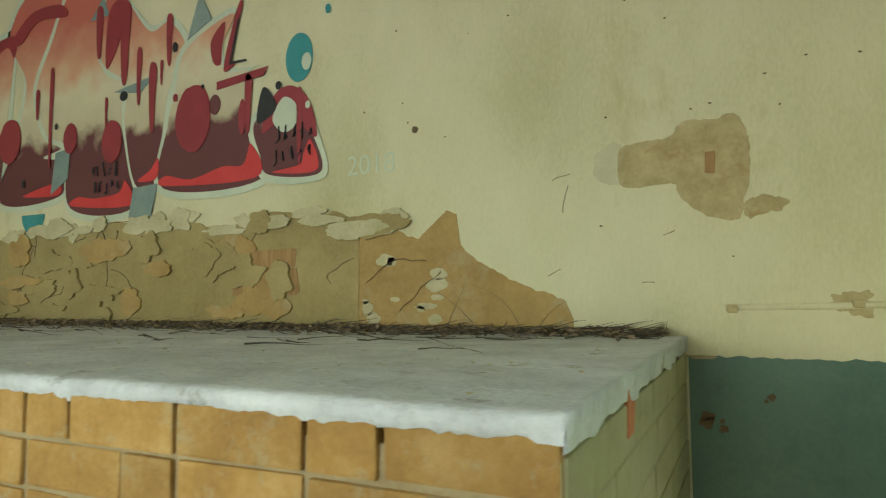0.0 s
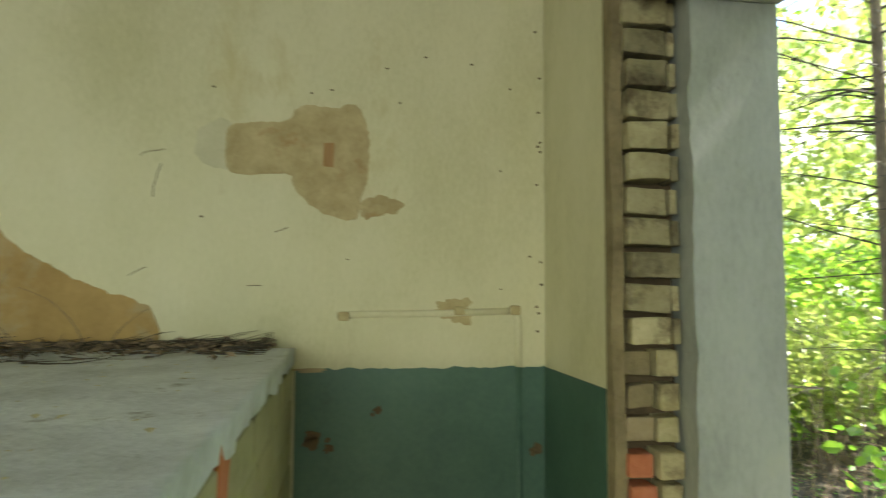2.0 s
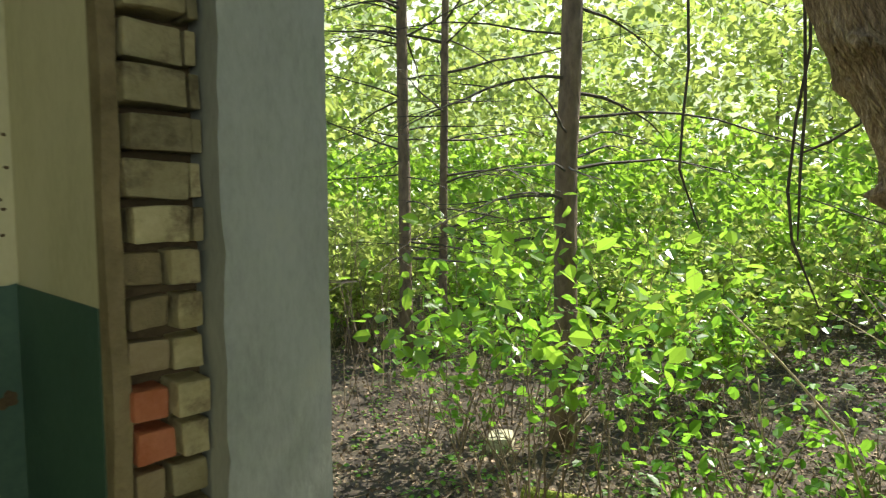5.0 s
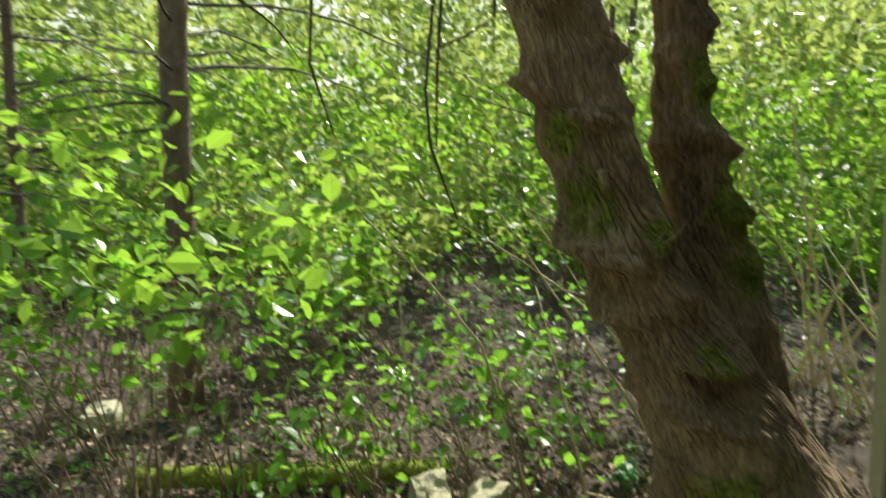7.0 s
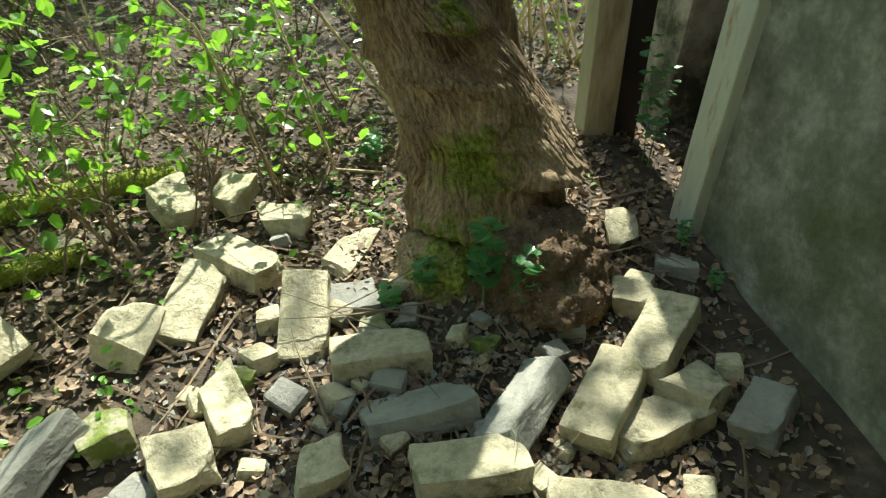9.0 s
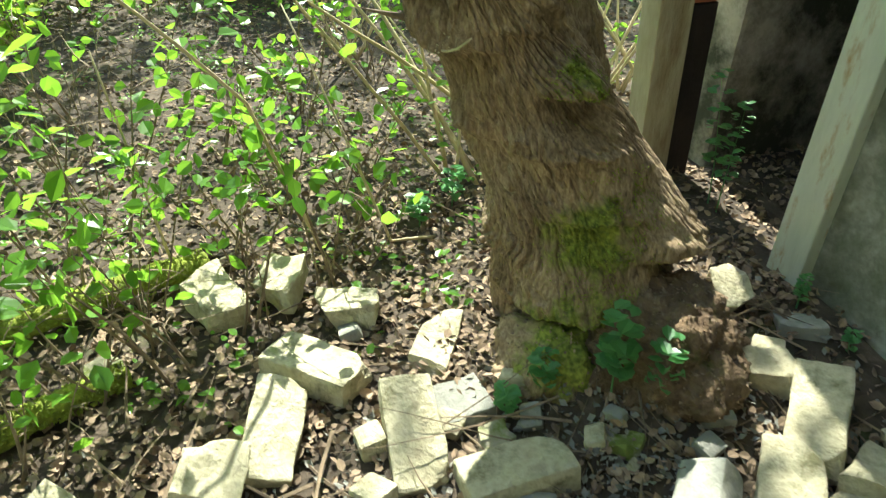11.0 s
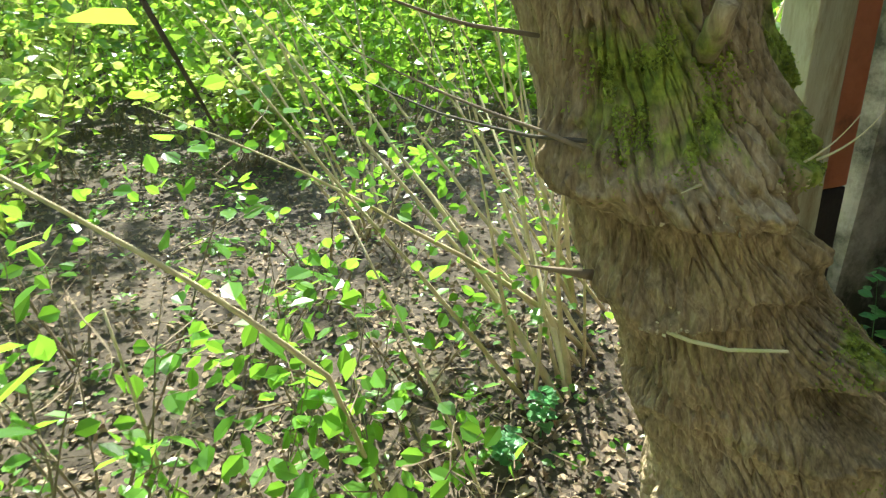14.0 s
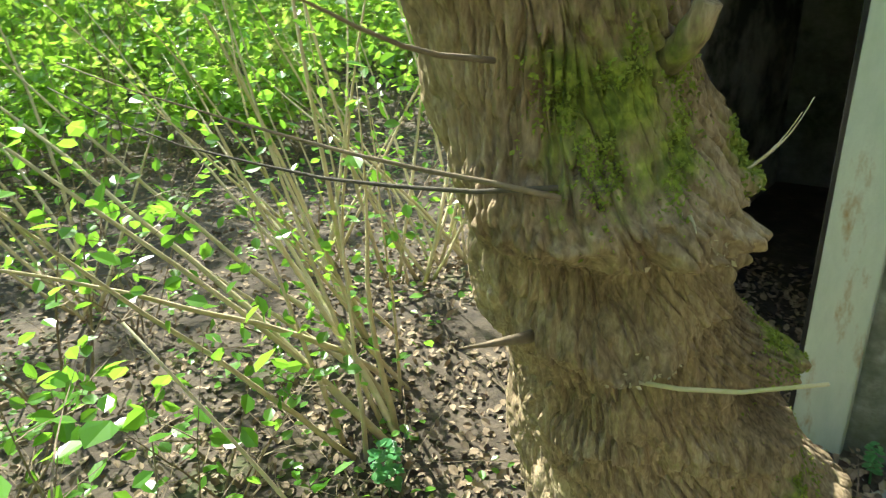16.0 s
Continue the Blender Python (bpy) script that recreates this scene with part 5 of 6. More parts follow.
whole, halves = [rubble_mesh(k, False) for k in range(6)], [rubble_mesh(20 + k, True) for k in range(6)]
grey_whole = [m.copy() for m in whole[:3]]
mossy = [m.copy() for m in halves[:3]]
for me in whole + halves:
    me.materials.append(M_RUBBLE)
for me in grey_whole:
    me.materials.append(M_GREYRUBBLE)
for me in mossy:
    me.materials.append(M_MOSSYRUBBLE)
RUBBLE = (  # x, y, top, turn, length, width, tilt across, tilt along, kind
    (3.25, 1.04, 0.085, 22, 0.18, 0.13, 4, -5, "h"), (3.24, 0.85, 0.09, 155, 0.20, 0.13, 12, 8, "h"), (3.09, 0.685, 0.075, 70, 0.16, 0.11, 3, 2, "h"), (2.87, 0.80, 0.085, 45, 0.26, 0.13, 8, 3, "w"), (2.70, 0.92, 0.08, 162, 0.25, 0.12, -12, 12, "w"), (2.59, 1.06, 0.085, 165, 0.15, 0.13, -18, 10, "h"),
    (2.595, 0.625, 0.085, 175, 0.265, 0.125, 0, 18, "w"), (2.43, 0.446, 0.085, 91, 0.24, 0.12, 10, 2, "w"), (2.25, 0.38, 0.065, 99, 0.26, 0.12, 22, 2, "g"), (2.22, 0.14, 0.085, 138, 0.26, 0.11, 40, 4, "g"), (2.20, -0.05, 0.095, 138, 0.27, 0.12, 12, 6, "w"), (2.34, -0.24, 0.125, 134, 0.27, 0.12, 14, 14, "w"),
    (2.18, -0.26, 0.095, 115, 0.13, 0.11, 10, -8, "h"), (2.49, -0.236, 0.125, 166, 0.13, 0.10, 8, 5, "h"), (2.745, -0.31, 0.165, 165, 0.12, 0.09, 10, 20, "h"), (2.66, 0.50, 0.06, 97, 0.15, 0.125, 2, 2, "g"), (2.54, 0.46, 0.06, 101, 0.10, 0.07, 6, 0, "s"), (2.86, 0.49, 0.062, 149, 0.22, 0.10, 4, 3, "h"),
    (2.515, 1.39, 0.105, 142, 0.25, 0.125, -28, 4, "w"), (2.59, 1.56, 0.075, 84, 0.22, 0.11, 4, 3, "w"), (2.22, 1.18, 0.085, 153, 0.24, 0.11, 30, 6, "g"), (2.34, 0.81, 0.08, 21, 0.15, 0.09, 8, -8, "h"), (2.30, 1.05, 0.075, 19, 0.13, 0.10, -6, 8, "s"), (2.20, 0.89, 0.085, 22, 0.14, 0.12, 6, -6, "h"),
    (2.13, -0.15, 0.07, 104, 0.24, 0.11, 6, 3, "w"), (2.13, 0.61, 0.075, 102, 0.13, 0.10, 4, 6, "h"), (2.08, 0.30, 0.08, 91, 0.24, 0.11, 6, 0, "w"), (2.09, -0.38, 0.10, 130, 0.16, 0.10, 18, 8, "g"), (1.93, 0.75, 0.07, 30, 0.25, 0.12, 5, 3, "w"), (2.05, 1.4, 0.07, 65, 0.25, 0.12, 5, 2, "w"), (1.9, 1.15, 0.06, 15, 0.15, 0.12, 3, 5, "h"), (1.93, 0.05, 0.07, 70, 0.25, 0.12, 6, 4, "w"),
    (2.42, 0.80, 0.05, 60, 0.09, 0.07, 8, 3, "s"), (2.45, 0.20, 0.06, 40, 0.09, 0.07, 5, 8, "s"), (3.02, 1.30, 0.06, 10, 0.12, 0.08, 5, 4, "s"), (2.60, -0.42, 0.12, 60, 0.12, 0.08, 10, 4, "g"))
for k, (x, y, top, turn, long, wide, across, along, kind) in enumerate(RUBBLE):
    me = {"w": whole, "h": halves, "g": grey_whole, "s": mossy}[kind][k % (6 if kind in "wh" else 3)]
    b = new("brick" if kind != "s" else "stone", me)
    bx, by = (0.25 if kind in "wg" else 0.16), 0.12
    b.matrix_world = pose(x, y, top - 0.036, across, along, turn) @ Matrix.Diagonal((long / bx, wide / by, 1.0, 1.0))
    tagged(b, {"w": "pale yellow whole brick lying in the rubble", "h": "broken pale yellow brick piece in the rubble", "g": "grey mortar-crusted brick lying in the rubble", "s": "rounded lump of mortar with moss in the rubble"}[kind], "brick" if kind != "s" else "rubble", "rubble bricks by the tree")
for k in range(60):
    x, y = 2.3 + rng.gauss(0, 0.25), 0.45 + rng.gauss(0, 0.5)
    if y < -0.5:
        continue
    s = rng.uniform(0.015, 0.045)
    b = part("rubble_chip", box(-s, -s * 0.8, -s * 0.6, s, s * 0.8, s * 0.6, s * 0.3, s * 0.3, 1, k), M_RUBBLE if k % 3 else M_GREYRUBBLE)
    b.matrix_world = pose(x, y, ground_z(x, y) + s * 0.4, rng.uniform(-20, 20), rng.uniform(-20, 20), rng.uniform(0, 360))
    tagged(b, "small chip of broken brick and mortar", "rubble", "brick chips by the tree")
n = 2600
xs, ys = nrng.normal(2.33, 0.24, n), nrng.normal(0.35, 0.45, n)
ok = (ys > -0.5) & (xs > 1.6)
c = on_ground(xs[ok], ys[ok], 0.0)
c[:, 2] += nrng.uniform(0.0, 0.02, len(c))
tagged(part("mortar_crumbs", leaf_data(nrng, c, nrng.uniform(0.006, 0.03, len(c)) , "diamond", 0.35), M_GREYRUBBLE), "grey mortar crumbs between the rubble bricks", "rubble", "", "stuff")
stone = part("stone", box(-0.1, -0.075, -0.05, 0.1, 0.075, 0.05, 0.035, 0.018, 4, 4), M_RUBBLE)
stone.matrix_world = pose(3.55, 2.62, ground_z(3.55, 2.62) + 0.035, 0, 0, 30)
tagged(stone, "pale grey stone among the dead leaves", "stone")


def moss_log(a, b, r):
    p, q = Vector(a), Vector(b)
    pts = [p.lerp(q, i / 10) + Vector((0, 0, 0.012 * math.sin(i))) for i in range(11)]
    v, f = tube_data(pts, [r * (0.85 + 0.25 * noise.noise(Vector((i * 0.9, 1, 1)))) for i in range(11)], 14)
    ob = tagged(new("mossy_log"), "fallen branch covered in bright green moss", "log")
    part("wood", (v, [], f), M_MOSS, ob, "", True)
    c = []
    for k in range(1500):
        t, an = rng.random(), rng.uniform(-0.4, 3.5)
        d = (q - p).normalized().cross(Vector((0, 0, 1)))
        c.append(tuple(p.lerp(q, t) + (d * math.cos(an) + Vector((0, 0, 1)) * math.sin(an)) * r * 1.02))
    part("moss", leaf_data(nrng, c, nrng.uniform(0.008, 0.02, len(c)), "diamond", 0.3), M_MOSS, ob)


moss_log((3.05, 2.1, 0.06), (3.42, 1.05, 0.05), 0.045)
moss_log((2.75, 1.75, 0.05), (3.0, 1.25, 0.03), 0.035)


# ---- pines ----
def pine(x, y, r, h, boughs, seed, lean=(0.02, 0.0), zmin=1.0, near=False):
    rg = random.Random(seed)
    ob = empty("pine_tree", pose(x, y, ground_z(x, y) - 0.03), "slender pine with dead lower branches", "tree", "pines in the wood")
    pts = [Vector((lean[0] * z + 0.02 * noise.noise(Vector((z, seed, 0))), lean[1] * z + 0.02 * noise.noise(Vector((z, 5, seed))), z)) for z in [h * i / 16 for i in range(17)]]
    v, f = tube_data(pts, [r * (1.25 if i == 0 else 1) * (1 - 0.6 * i / 16) for i in range(17)], 14)
    part("trunk", (v, [], f), M_PINE, ob, "", True)
    pieces = []
    for k in range(boughs):
        z = zmin + (min(h, 6.5) - zmin) * rg.random()
        a = rg.uniform(0, 6.283)
        base = Vector((lean[0] * z, lean[1] * z, z))
        L = rg.uniform(0.5, 1.9)
        p, rad = branch(rg, base, (math.cos(a), math.sin(a), rg.uniform(-0.1, 0.35)), L, rg.uniform(0.006, 0.015 if near else 0.011), 0.22, 8, 0.04)
        pieces.append(tube_data(p, rad, 5))
        for j in range(rg.randint(3, 8)):
            q = p[rg.randint(2, 8)]
            b = a + rg.uniform(-1.2, 1.2)
            p2, r2 = branch(rg, q, (math.cos(b), math.sin(b), rg.uniform(-0.5, 0.2)), rg.uniform(0.15, 0.8), 0.003, 0.35, 5, 0.05)
            pieces.append(tube_data(p2, r2, 3))
        if near:
            part("branch", joined(pieces), M_DARKTWIG, ob)
            pieces = []
    if pieces:
        tagged(part("dead_twigs", joined(pieces), M_DARKTWIG, ob, "thin bare dead branches"), kind="stuff")
    return ob


pine(3.78, 2.36, 0.070, 9, 60, 1, (0.035, 0.01), 1.2, True)
pine(4.57, 4.48, 0.058, 9, 60, 2, (0.01, 0.02), 0.9, True)
pine(4.86, 4.33, 0.042, 8, 50, 3, (0.02, 0.0), 0.9, True)
pine(3.62, 5.33, 0.055, 9, 30, 4, (0.0, 0.02), 0.9, True)
pine(3.88, 5.2, 0.06, 9, 30, 5, (0.02, 0.02), 0.9, True)
for k in range(16):
    rr, aa = rng.uniform(10, 24), radians(rng.uniform(-75, 82))
    pine(1.0 + rr * math.cos(aa), 0.5 + rr * math.sin(aa), rng.uniform(0.05, 0.10), rng.uniform(8, 12), 16, 40 + k, (rng.uniform(-0.03, 0.03), rng.uniform(-0.03, 0.03)), 1.2)


# thin vines hanging from the boughs
HANGING = (
    ((3.35, 1.04, 1.98), (3.35, 1.08, 1.72), (3.35, 1.10, 1.46), (3.35, 1.08, 1.27), (3.35, 0.98, 1.02)),
    ((3.35, 1.06, 2.04), (3.35, 1.05, 1.76), (3.35, 1.06, 1.52), (3.35, 1.06, 1.27)),
    ((3.35, 1.49, 1.98), (3.35, 1.51, 1.76), (3.35, 1.52, 1.55), (3.35, 1.43, 1.30)),
    ((3.35, 0.87, 1.69), (3.35, 0.97, 1.63), (3.35, 1.07, 1.59)),
)
for line in HANGING:
    p = [Vector(q) for q in line]
    top = p[0] + Vector((0.02, 0.05, 5.0 - p[0].z))
    p = [top, p[0].lerp(top, 0.5) + Vector((0.05, 0.05, 0))] + p
    v, f = tube_data(p, [0.006] * (len(p) - 1) + [0.003], 6)
    tagged(part("hanging_vine", (v, [], f), M_DARKTWIG, None, "", True), "thin dark vine hanging from the boughs", "vine", "hanging vines")


# ---- shrubs ----
def shrub(x, y, h, spread, stems, leaves, size, seed, material, label, cane=M_TWIG, zlow=0.25):
    rg, ng = random.Random(seed), np.random.default_rng(seed)
    ob = empty("shrub", pose(x, y, ground_z(x, y) - 0.01), label, "shrub", "undergrowth shrubs")
    pieces, tips = [], []
    for k in range(stems):
        a = rg.uniform(0, 6.283)
        p, rad = branch(rg, (rg.uniform(-0.05, 0.05), rg.uniform(-0.05, 0.05), 0), (math.cos(a) * spread / h, math.sin(a) * spread / h, 1), h * rg.uniform(0.7, 1.15), rg.uniform(0.003, 0.0065), 0.2, 9)
        pieces.append(tube_data(p, rad, 5))
        for j in range(6):
            q = p[rg.randint(3, 9)]
            b = rg.uniform(0, 6.283)
            p2, r2 = branch(rg, q, (math.cos(b), math.sin(b), rg.uniform(0.0, 0.7)), h * rg.uniform(0.12, 0.35), 0.0022, 0.3, 5)
            pieces.append(tube_data(p2, r2, 3))
            tips += p2[1:]
        tips += p[5:]
        part("stem", joined(pieces), cane, ob)
        pieces = []
    t = np.array([tuple(q) for q in tips])
    t = t[t[:, 2] > zlow * h]
    c = t[ng.integers(0, len(t), leaves)] + ng.normal(size=(leaves, 3)) * size * 0.75
    tagged(part("foliage", leaf_data(ng, c, ng.uniform(0.7, 1.2, leaves) * size, "oval", 0.55), material, ob), kind="stuff")
    return ob


# snowy-leaved bushes near the rubble
for k, (x, y, h, s, n) in enumerate(((3.30, 1.42, 0.85, 0.35, 170), (3.05, 1.68, 0.95, 0.4, 190), (3.45, 0.95, 0.55, 0.25, 120), (3.12, 1.18, 0.55, 0.28, 110), (3.75, 1.35, 0.95, 0.4, 200), (3.7, 0.75, 0.7, 0.3, 120), (2.95, 2.0, 1.05, 0.35, 200), (2.92, 1.32, 0.42, 0.2, 60), (2.85, 1.95, 1.2, 0.3, 150), (3.9, 1.9, 1.0, 0.4, 200), (4.2, 0.95, 0.6, 0.35, 130), (3.95, 0.45, 0.5, 0.3, 90), (4.6, 0.6, 0.9, 0.4, 160), (3.55, 0.55, 0.4, 0.25, 70), (3.35, 0.62, 0.3, 0.2, 40), (4.5, 1.5, 0.9, 0.4, 190), (3.25, 2.35, 0.8, 0.4, 170), (4.0, 3.0, 1.1, 0.5, 260), (3.3, 3.0, 0.9, 0.4, 200), (5.0, 0.2, 0.9, 0.5, 170))):
    shrub(x, y, h, s, 5, int(n * 0.5), 0.050, 100 + k, L_SHRUB, "low bush with round bright green leaves on thin stems", M_TWIG, 0.45)
for k, (x, y, h, s, n) in enumerate(((2.87, 1.83, 1.35, 0.42, 150), (2.95, 2.3, 1.2, 0.4, 130), (3.3, 2.75, 1.2, 0.5, 150), (4.0, 2.1, 1.3, 0.5, 170))):
    shrub(x, y, h, s, 5, n, 0.075, 150 + k, L_WOOD, "young sapling with large bright green leaves", M_TWIG, 0.55)
for k, (x, y, h, s, n) in enumerate(((3.22, 0.70, 0.68, 0.14, 34), (3.10, 0.92, 0.5, 0.16, 26), (3.0, 1.12, 0.62, 0.18, 30), (3.28, 1.22, 0.85, 0.2, 46), (2.78, 1.42, 0.35, 0.16, 22))):
    shrub(x, y, h, s, 3, n, 0.052, 170 + k, L_SHRUB, "sparse young bush with large round green leaves", M_TWIG, 0.5)
for a, b in (((3.20, 0.86, 0.62), (3.05, 1.22, 1.06)), ((3.42, 1.14, 0.0), (3.40, 1.20, 0.72)), ((3.3, 0.5, 0.1), (3.62, 0.72, 0.75))):
    p = [Vector(a).lerp(Vector(b), i / 6) + Vector((0, 0, 0.015 * math.sin(i * 0.6))) for i in range(7)]
    g0 = Vector((p[0].x + 0.12, p[0].y - 0.18, ground_z(p[0].x + 0.12, p[0].y - 0.18)))
    v, f = tube_data([g0, g0.lerp(p[0], 0.5)] + p, [0.006, 0.0055, 0.005, 0.005, 0.0045, 0.004, 0.0035, 0.003, 0.0025], 7)
    tagged(part("leaning_cane", (v, [], f), M_CANE, None, "", True), "pale bare cane leaning among the bushes", "cane", "leaning canes")
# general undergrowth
# every second shrub takes the leaf colour with sunlight painted in
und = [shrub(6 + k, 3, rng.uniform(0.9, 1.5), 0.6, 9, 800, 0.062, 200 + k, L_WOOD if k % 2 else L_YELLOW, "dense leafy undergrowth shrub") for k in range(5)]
spots = []
for k in range(95):
    rr, aa = rng.uniform(3.2, 12), radians(rng.uniform(-62, 84))
    x, y = 1.2 + rr * math.cos(aa), 0.4 + rr * math.sin(aa)
    if (x < 6.8 and y < 1.9) or rr < 4.3:
        continue
    spots.append((x, y))
for k, (x, y) in enumerate(spots):
    copy_thing(und[k % 5], pose(x, y, ground_z(x, y) - 0.01, 0, 0, rng.uniform(0, 360)))


# pale canes behind the tree
for k in range(7):
    x, y = 4.3 + rng.uniform(-0.1, 1.3), -0.3 + rng.uniform(-0.9, 0.6)
    if k < 3:
        x, y = 3.75 + 0.2 * k, 0.05 - 0.18 * k
    ob = empty("cane_shrub", pose(x, y, ground_z(x, y) - 0.02), "bare shrub of pale straight canes", "shrub", "pale cane shrubs")
    pieces = []
    lv = []
    for j in range(9):
        a = rng.uniform(0, 6.283)
        t = rng.uniform(0.2, 0.95)
        p, rad = branch(rng, (rng.uniform(-0.1, 0.1), rng.uniform(-0.1, 0.1), 0), (math.cos(a) * t, math.sin(a) * t, 1), rng.uniform(0.9, 2.2), rng.uniform(0.006, 0.013), 0.14, 9)
        if min(q.x for q in p) + x < 3.45 or (min(q.y for q in p) + y < -0.5 and x < 4.2):
            continue
        v, f = tube_data(p, rad, 6)
        part("cane", (v, [], f), M_CANE, ob, "", True)
        lv += [tuple(q + Vector((rng.gauss(0, 0.06), rng.gauss(0, 0.06), rng.gauss(0, 0.05)))) for q in p[2:] for _ in range(2)]
    tagged(part("foliage", leaf_data(nrng, lv, nrng.uniform(0.025, 0.05, len(lv)), "oval", 0.6), L_SHRUB, ob), kind="stuff")


# small herbs in front of the rubble and in the doorway
def herb(x, y, h, n, size, seed):
    rg, ng = random.Random(seed), np.random.default_rng(seed)
    ob = empty("herb", pose(x, y, ground_z(x, y)), "small blue-green herb with paired lobed leaves", "plant", "herbs at the tree foot")
    p, rad = branch(rg, (0, 0, 0), (0.05, 0.02, 1), h, 0.003, 0.08, 8)
    v, f = tube_data(p, rad, 6)
    part("stem", (v, [], f), L_HERB, ob)
    c = []
    for i in range(n):
        q = p[3 + i % 6]
        a = i * 1.7
        for d in (1, -1):
            for w in (0, 0.5, -0.5):
                c.append((q.x + d * math.cos(a + w) * size * 0.7, q.y + d * math.sin(a + w) * size * 0.7, q.z + rg.uniform(-0.005, 0.012)))
    tagged(part("foliage", leaf_data(ng, c, ng.uniform(0.7, 1.1, len(c)) * size, "oval", 0.85), L_HERB, ob), kind="stuff")


for k, (x, y, h, n, s) in enumerate(((2.55, 0.16, 0.24, 9, 0.045), (2.50, 0.06, 0.18, 8, 0.04), (2.62, 0.30, 0.10, 6, 0.035), (3.26, -0.63, 0.46, 9, 0.04), (3.20, -0.62, 0.38, 8, 0.035), (2.60, 0.40, 0.08, 5, 0.03), (2.66, -0.46, 0.1, 6, 0.02), (2.5, -0.48, 0.06, 5, 0.02), (3.5, 0.35, 0.12, 6, 0.04), (3.6, 0.2, 0.14, 6, 0.04))):
    herb(x, y, h, n, s, 300 + k)


# seedlings on the floor, far woods, canopy: too many to count
def scatter(name, label, n, place, size, material, kind="diamond", flat=0.5, category="foliage"):
    c = place(n)
    s = size(c)
    ob = part(name, leaf_data(nrng, c, s, kind, flat), material)
    return tagged(ob, label, category, "", "stuff")


def floor_leaves(n):
    k = n // 7
    cx, cy = 1.9 + 6 * nrng.random(k) ** 1.2, nrng.uniform(-2.5, 6.5, k)
    ok = ((cx > 2.9) | (cy > 1.0)) & ((cy > -0.4) | (cx > 4.0)) & (cx > 1.6)
    cx, cy = cx[ok], cy[ok]
    c = on_ground(cx, cy, 0.03)
    c = np.repeat(c, 7, 0) + nrng.normal(size=(len(c) * 7, 3)) * np.array([0.035, 0.035, 0.02])
    return c


scatter("seedlings", "small green seedlings on the forest floor", 9000, floor_leaves, lambda c: nrng.uniform(0.015, 0.04, len(c)), L_SHRUB, "oval", 0.8)


def clumpy(n, r0, r1, z0, z1, zpow, clump, spread):
    k = n // clump
    rr = r0 + (r1 - r0) * nrng.random(k)
    aa = np.radians(nrng.uniform(-88, 98, k))
    c = np.stack([1.0 + rr * np.cos(aa), 0.5 + rr * np.sin(aa), z0 + (z1 - z0) * nrng.random(k) ** zpow], 1)
    ok = ~((c[:, 0] < 4.3) & (c[:, 1] < 2.6) & (c[:, 2] < 4)) & ~((c[:, 0] < 4.2) & (c[:, 1] < -0.3))
    c = c[ok]
    rs = np.repeat(np.linalg.norm(c[:, :2], axis=1) / 8, clump)[:, None]
    return np.repeat(c, clump, 0) + nrng.normal(size=(len(c) * clump, 3)) * spread * np.array([1, 1, 0.55]) * np.clip(rs, 0.6, 2.5)


by_range = lambda lo, hi: (lambda c: nrng.uniform(lo, hi, len(c)) * np.clip(np.linalg.norm(c[:, :2], axis=1) / 8, 0.7, 2.4))
scatter("thicket_leaves", "dense green thicket leaves", 64000, lambda n: clumpy(n, 6.0, 15, 0.15, 2.1, 1.1, 40, 0.2), by_range(0.065, 0.13), L_WOOD)
scatter("bright_thicket_leaves", "thicket leaves with sunlight in their yellow-green colour", 46000, lambda n: clumpy(n, 7, 22, 0.3, 5.0, 1.2, 40, 0.26), by_range(0.08, 0.14), L_YELLOW)
scatter("upper_leaves", "leaves of young trees with sunlight in their light green colour", 30000, lambda n: clumpy(n, 12, 27, 1.8, 11, 1.0, 40, 0.34), by_range(0.10, 0.17), L_YELLOW)
scatter("upper_leaves", "green leaves of tall trees", 14000, lambda n: clumpy(n, 12, 27, 2.0, 10, 1.0, 36, 0.36), by_range(0.05, 0.09), L_WOOD)


# leaves added high overhead; their number sets how much sun comes through
def canopy(n):
    k = n // 26
    c = np.stack([nrng.uniform(1.4, 13, k), nrng.uniform(-4, 12, k), nrng.uniform(4.6, 9.5, k)], 1)
    return np.repeat(c, 26, 0) + nrng.normal(size=(k * 26, 3)) * np.array([0.32, 0.32, 0.18])


scatter("shade_leaves", "leafy canopy added overhead to dapple the sun", 3400, canopy, lambda c: nrng.uniform(0.09, 0.16, len(c)), L_WOOD, "diamond", 0.5)


# unseen leaves added towards the sun, to shade trunk, bricks and wing wall
def shade_canopy(n):
    k = n // 26
    c = np.stack([nrng.uniform(4.4, 6.9, k), nrng.uniform(-2.0, -0.2, k), nrng.uniform(4.7, 5.8, k)], 1)
    return np.repeat(c, 26, 0) + nrng.normal(size=(k * 26, 3)) * np.array([0.22, 0.22, 0.14])


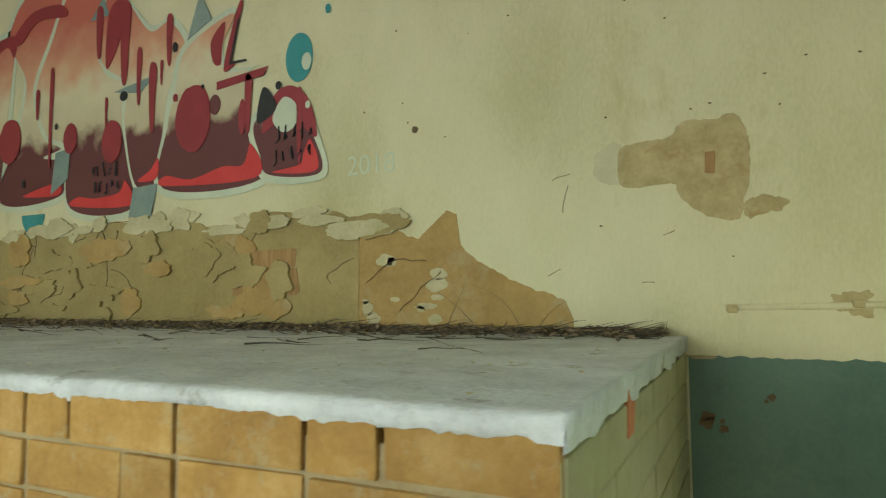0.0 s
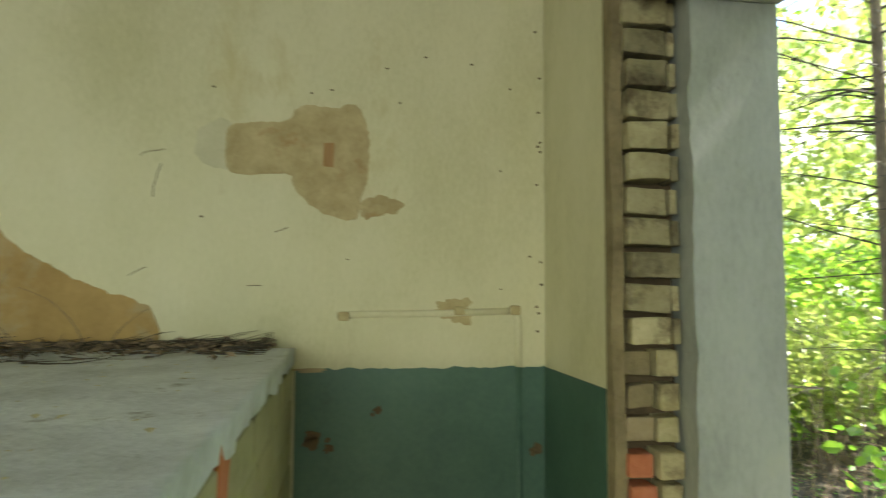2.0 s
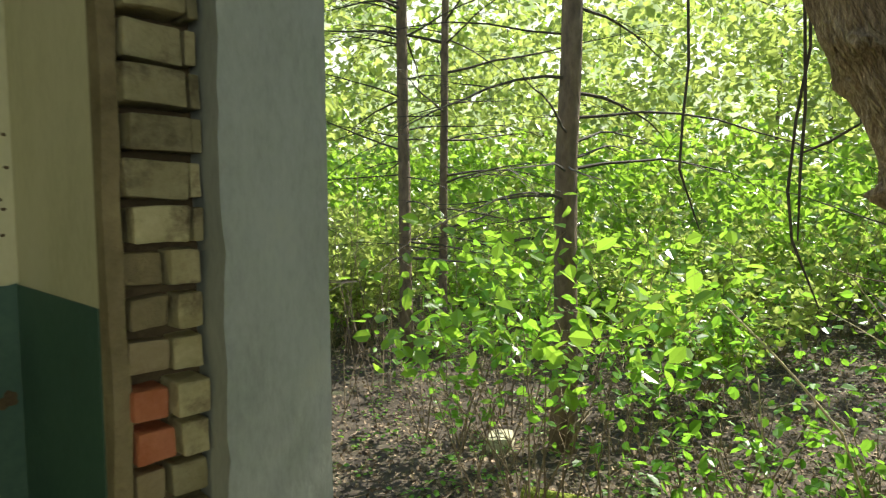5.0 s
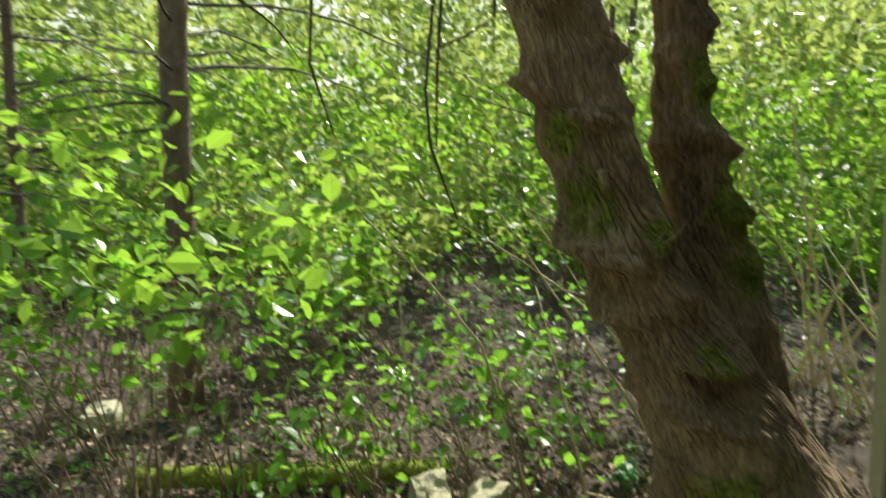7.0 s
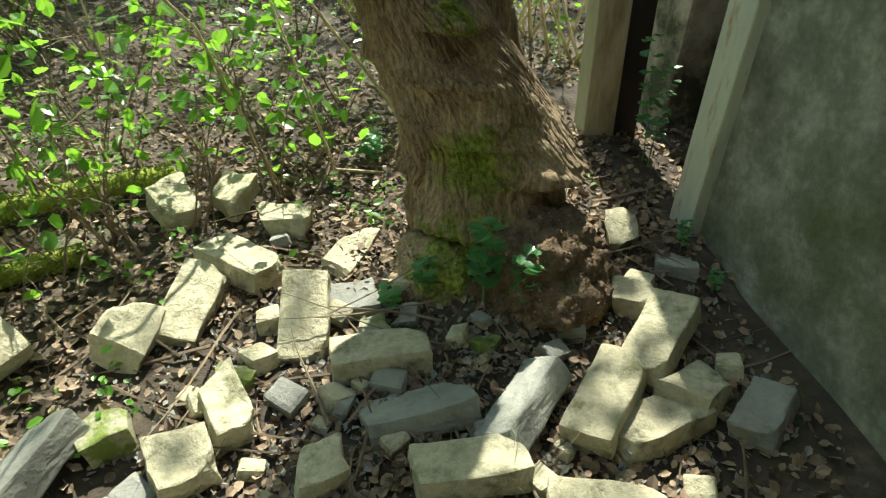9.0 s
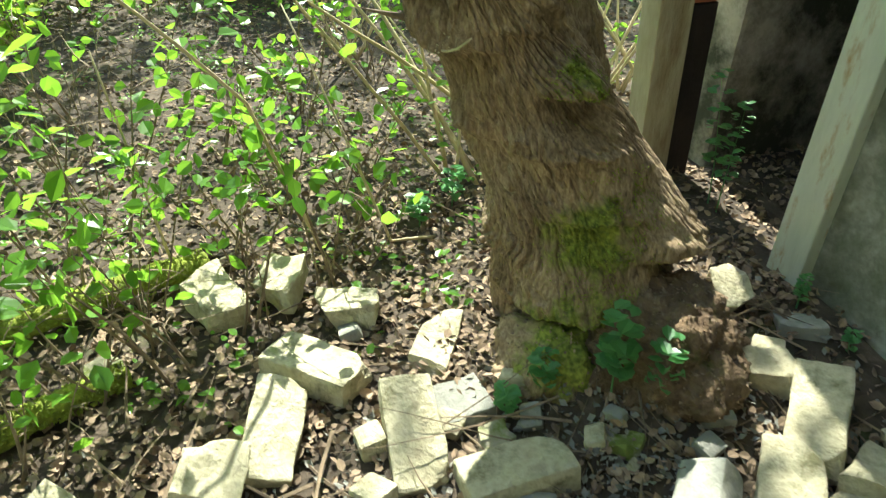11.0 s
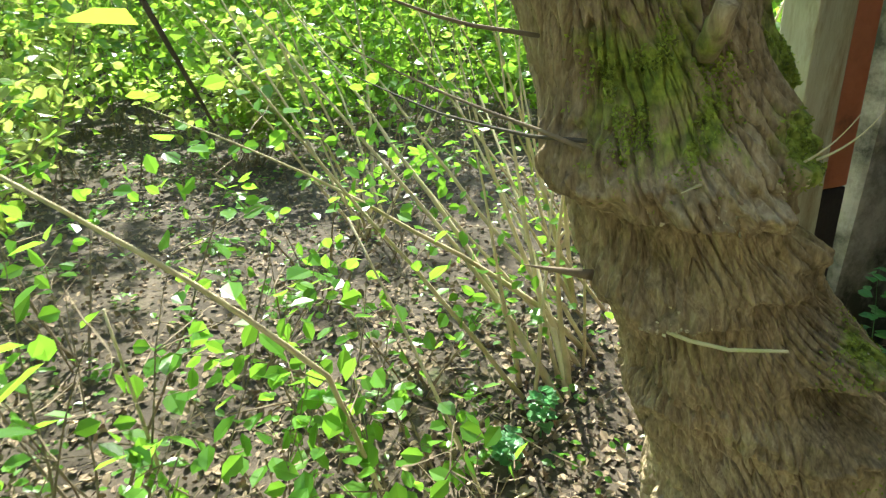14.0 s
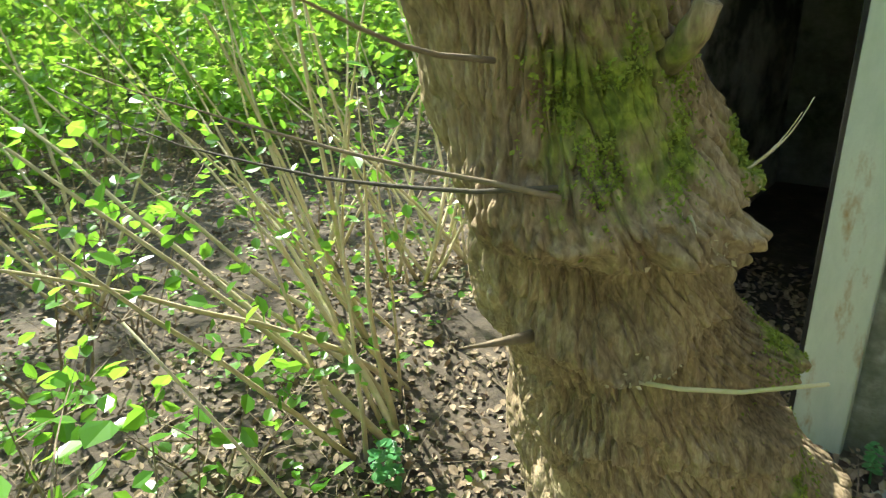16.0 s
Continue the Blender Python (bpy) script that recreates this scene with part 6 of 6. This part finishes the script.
scatter("shade_leaves", "unseen leaf clusters added to shade the doorway side", 1700, shade_canopy, lambda c: nrng.uniform(0.08, 0.14, len(c)), L_WOOD, "oval", 0.6)
pieces = []
for k in range(1500):
    rr, aa = rng.uniform(3.6, 15), radians(rng.uniform(-70, 85))
    x, y = 1.2 + rr * math.cos(aa), 0.4 + rr * math.sin(aa)
    if (x < 4.3 and y < 1.6) or (x < 4 and y < 0) or (x < 6.5 and y < 2 and k % 4):
        continue
    p, rad = branch(rng, (x, y, ground_z(x, y)), (rng.uniform(-0.5, 0.5), rng.uniform(-0.5, 0.5), 1), rng.uniform(0.5, 2.2), rng.uniform(0.003, 0.007), 0.2, 5)
    pieces.append(tube_data(p, rad, 3))
tagged(part("thin_saplings", joined(pieces), M_TWIG), "thicket of thin bare brown saplings", "saplings", "", "stuff")

# distance: self-glowing ring 60 m away, haze and sunlight painted into its green
m = bpy.data.materials.new("glowing_distant_wood")
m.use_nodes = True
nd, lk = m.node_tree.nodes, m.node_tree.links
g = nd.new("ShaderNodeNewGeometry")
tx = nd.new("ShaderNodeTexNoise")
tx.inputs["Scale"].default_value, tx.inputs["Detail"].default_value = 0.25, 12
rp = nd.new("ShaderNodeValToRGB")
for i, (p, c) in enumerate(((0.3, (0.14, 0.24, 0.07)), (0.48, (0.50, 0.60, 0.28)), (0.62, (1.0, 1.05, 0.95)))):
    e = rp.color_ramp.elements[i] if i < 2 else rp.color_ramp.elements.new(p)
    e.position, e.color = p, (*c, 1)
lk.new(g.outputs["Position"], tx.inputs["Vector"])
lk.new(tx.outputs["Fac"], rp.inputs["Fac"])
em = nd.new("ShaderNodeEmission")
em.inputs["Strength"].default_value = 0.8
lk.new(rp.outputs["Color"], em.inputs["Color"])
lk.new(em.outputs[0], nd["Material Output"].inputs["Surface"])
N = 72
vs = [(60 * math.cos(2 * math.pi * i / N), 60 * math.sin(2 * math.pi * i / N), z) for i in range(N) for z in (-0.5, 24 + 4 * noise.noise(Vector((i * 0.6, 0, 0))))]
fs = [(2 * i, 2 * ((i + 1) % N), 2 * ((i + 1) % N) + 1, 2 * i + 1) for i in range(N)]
tagged(part("backdrop", (vs, [], fs), m), "glowing backdrop with hazy sunlit wood in its colour", "backdrop", "", "structure")
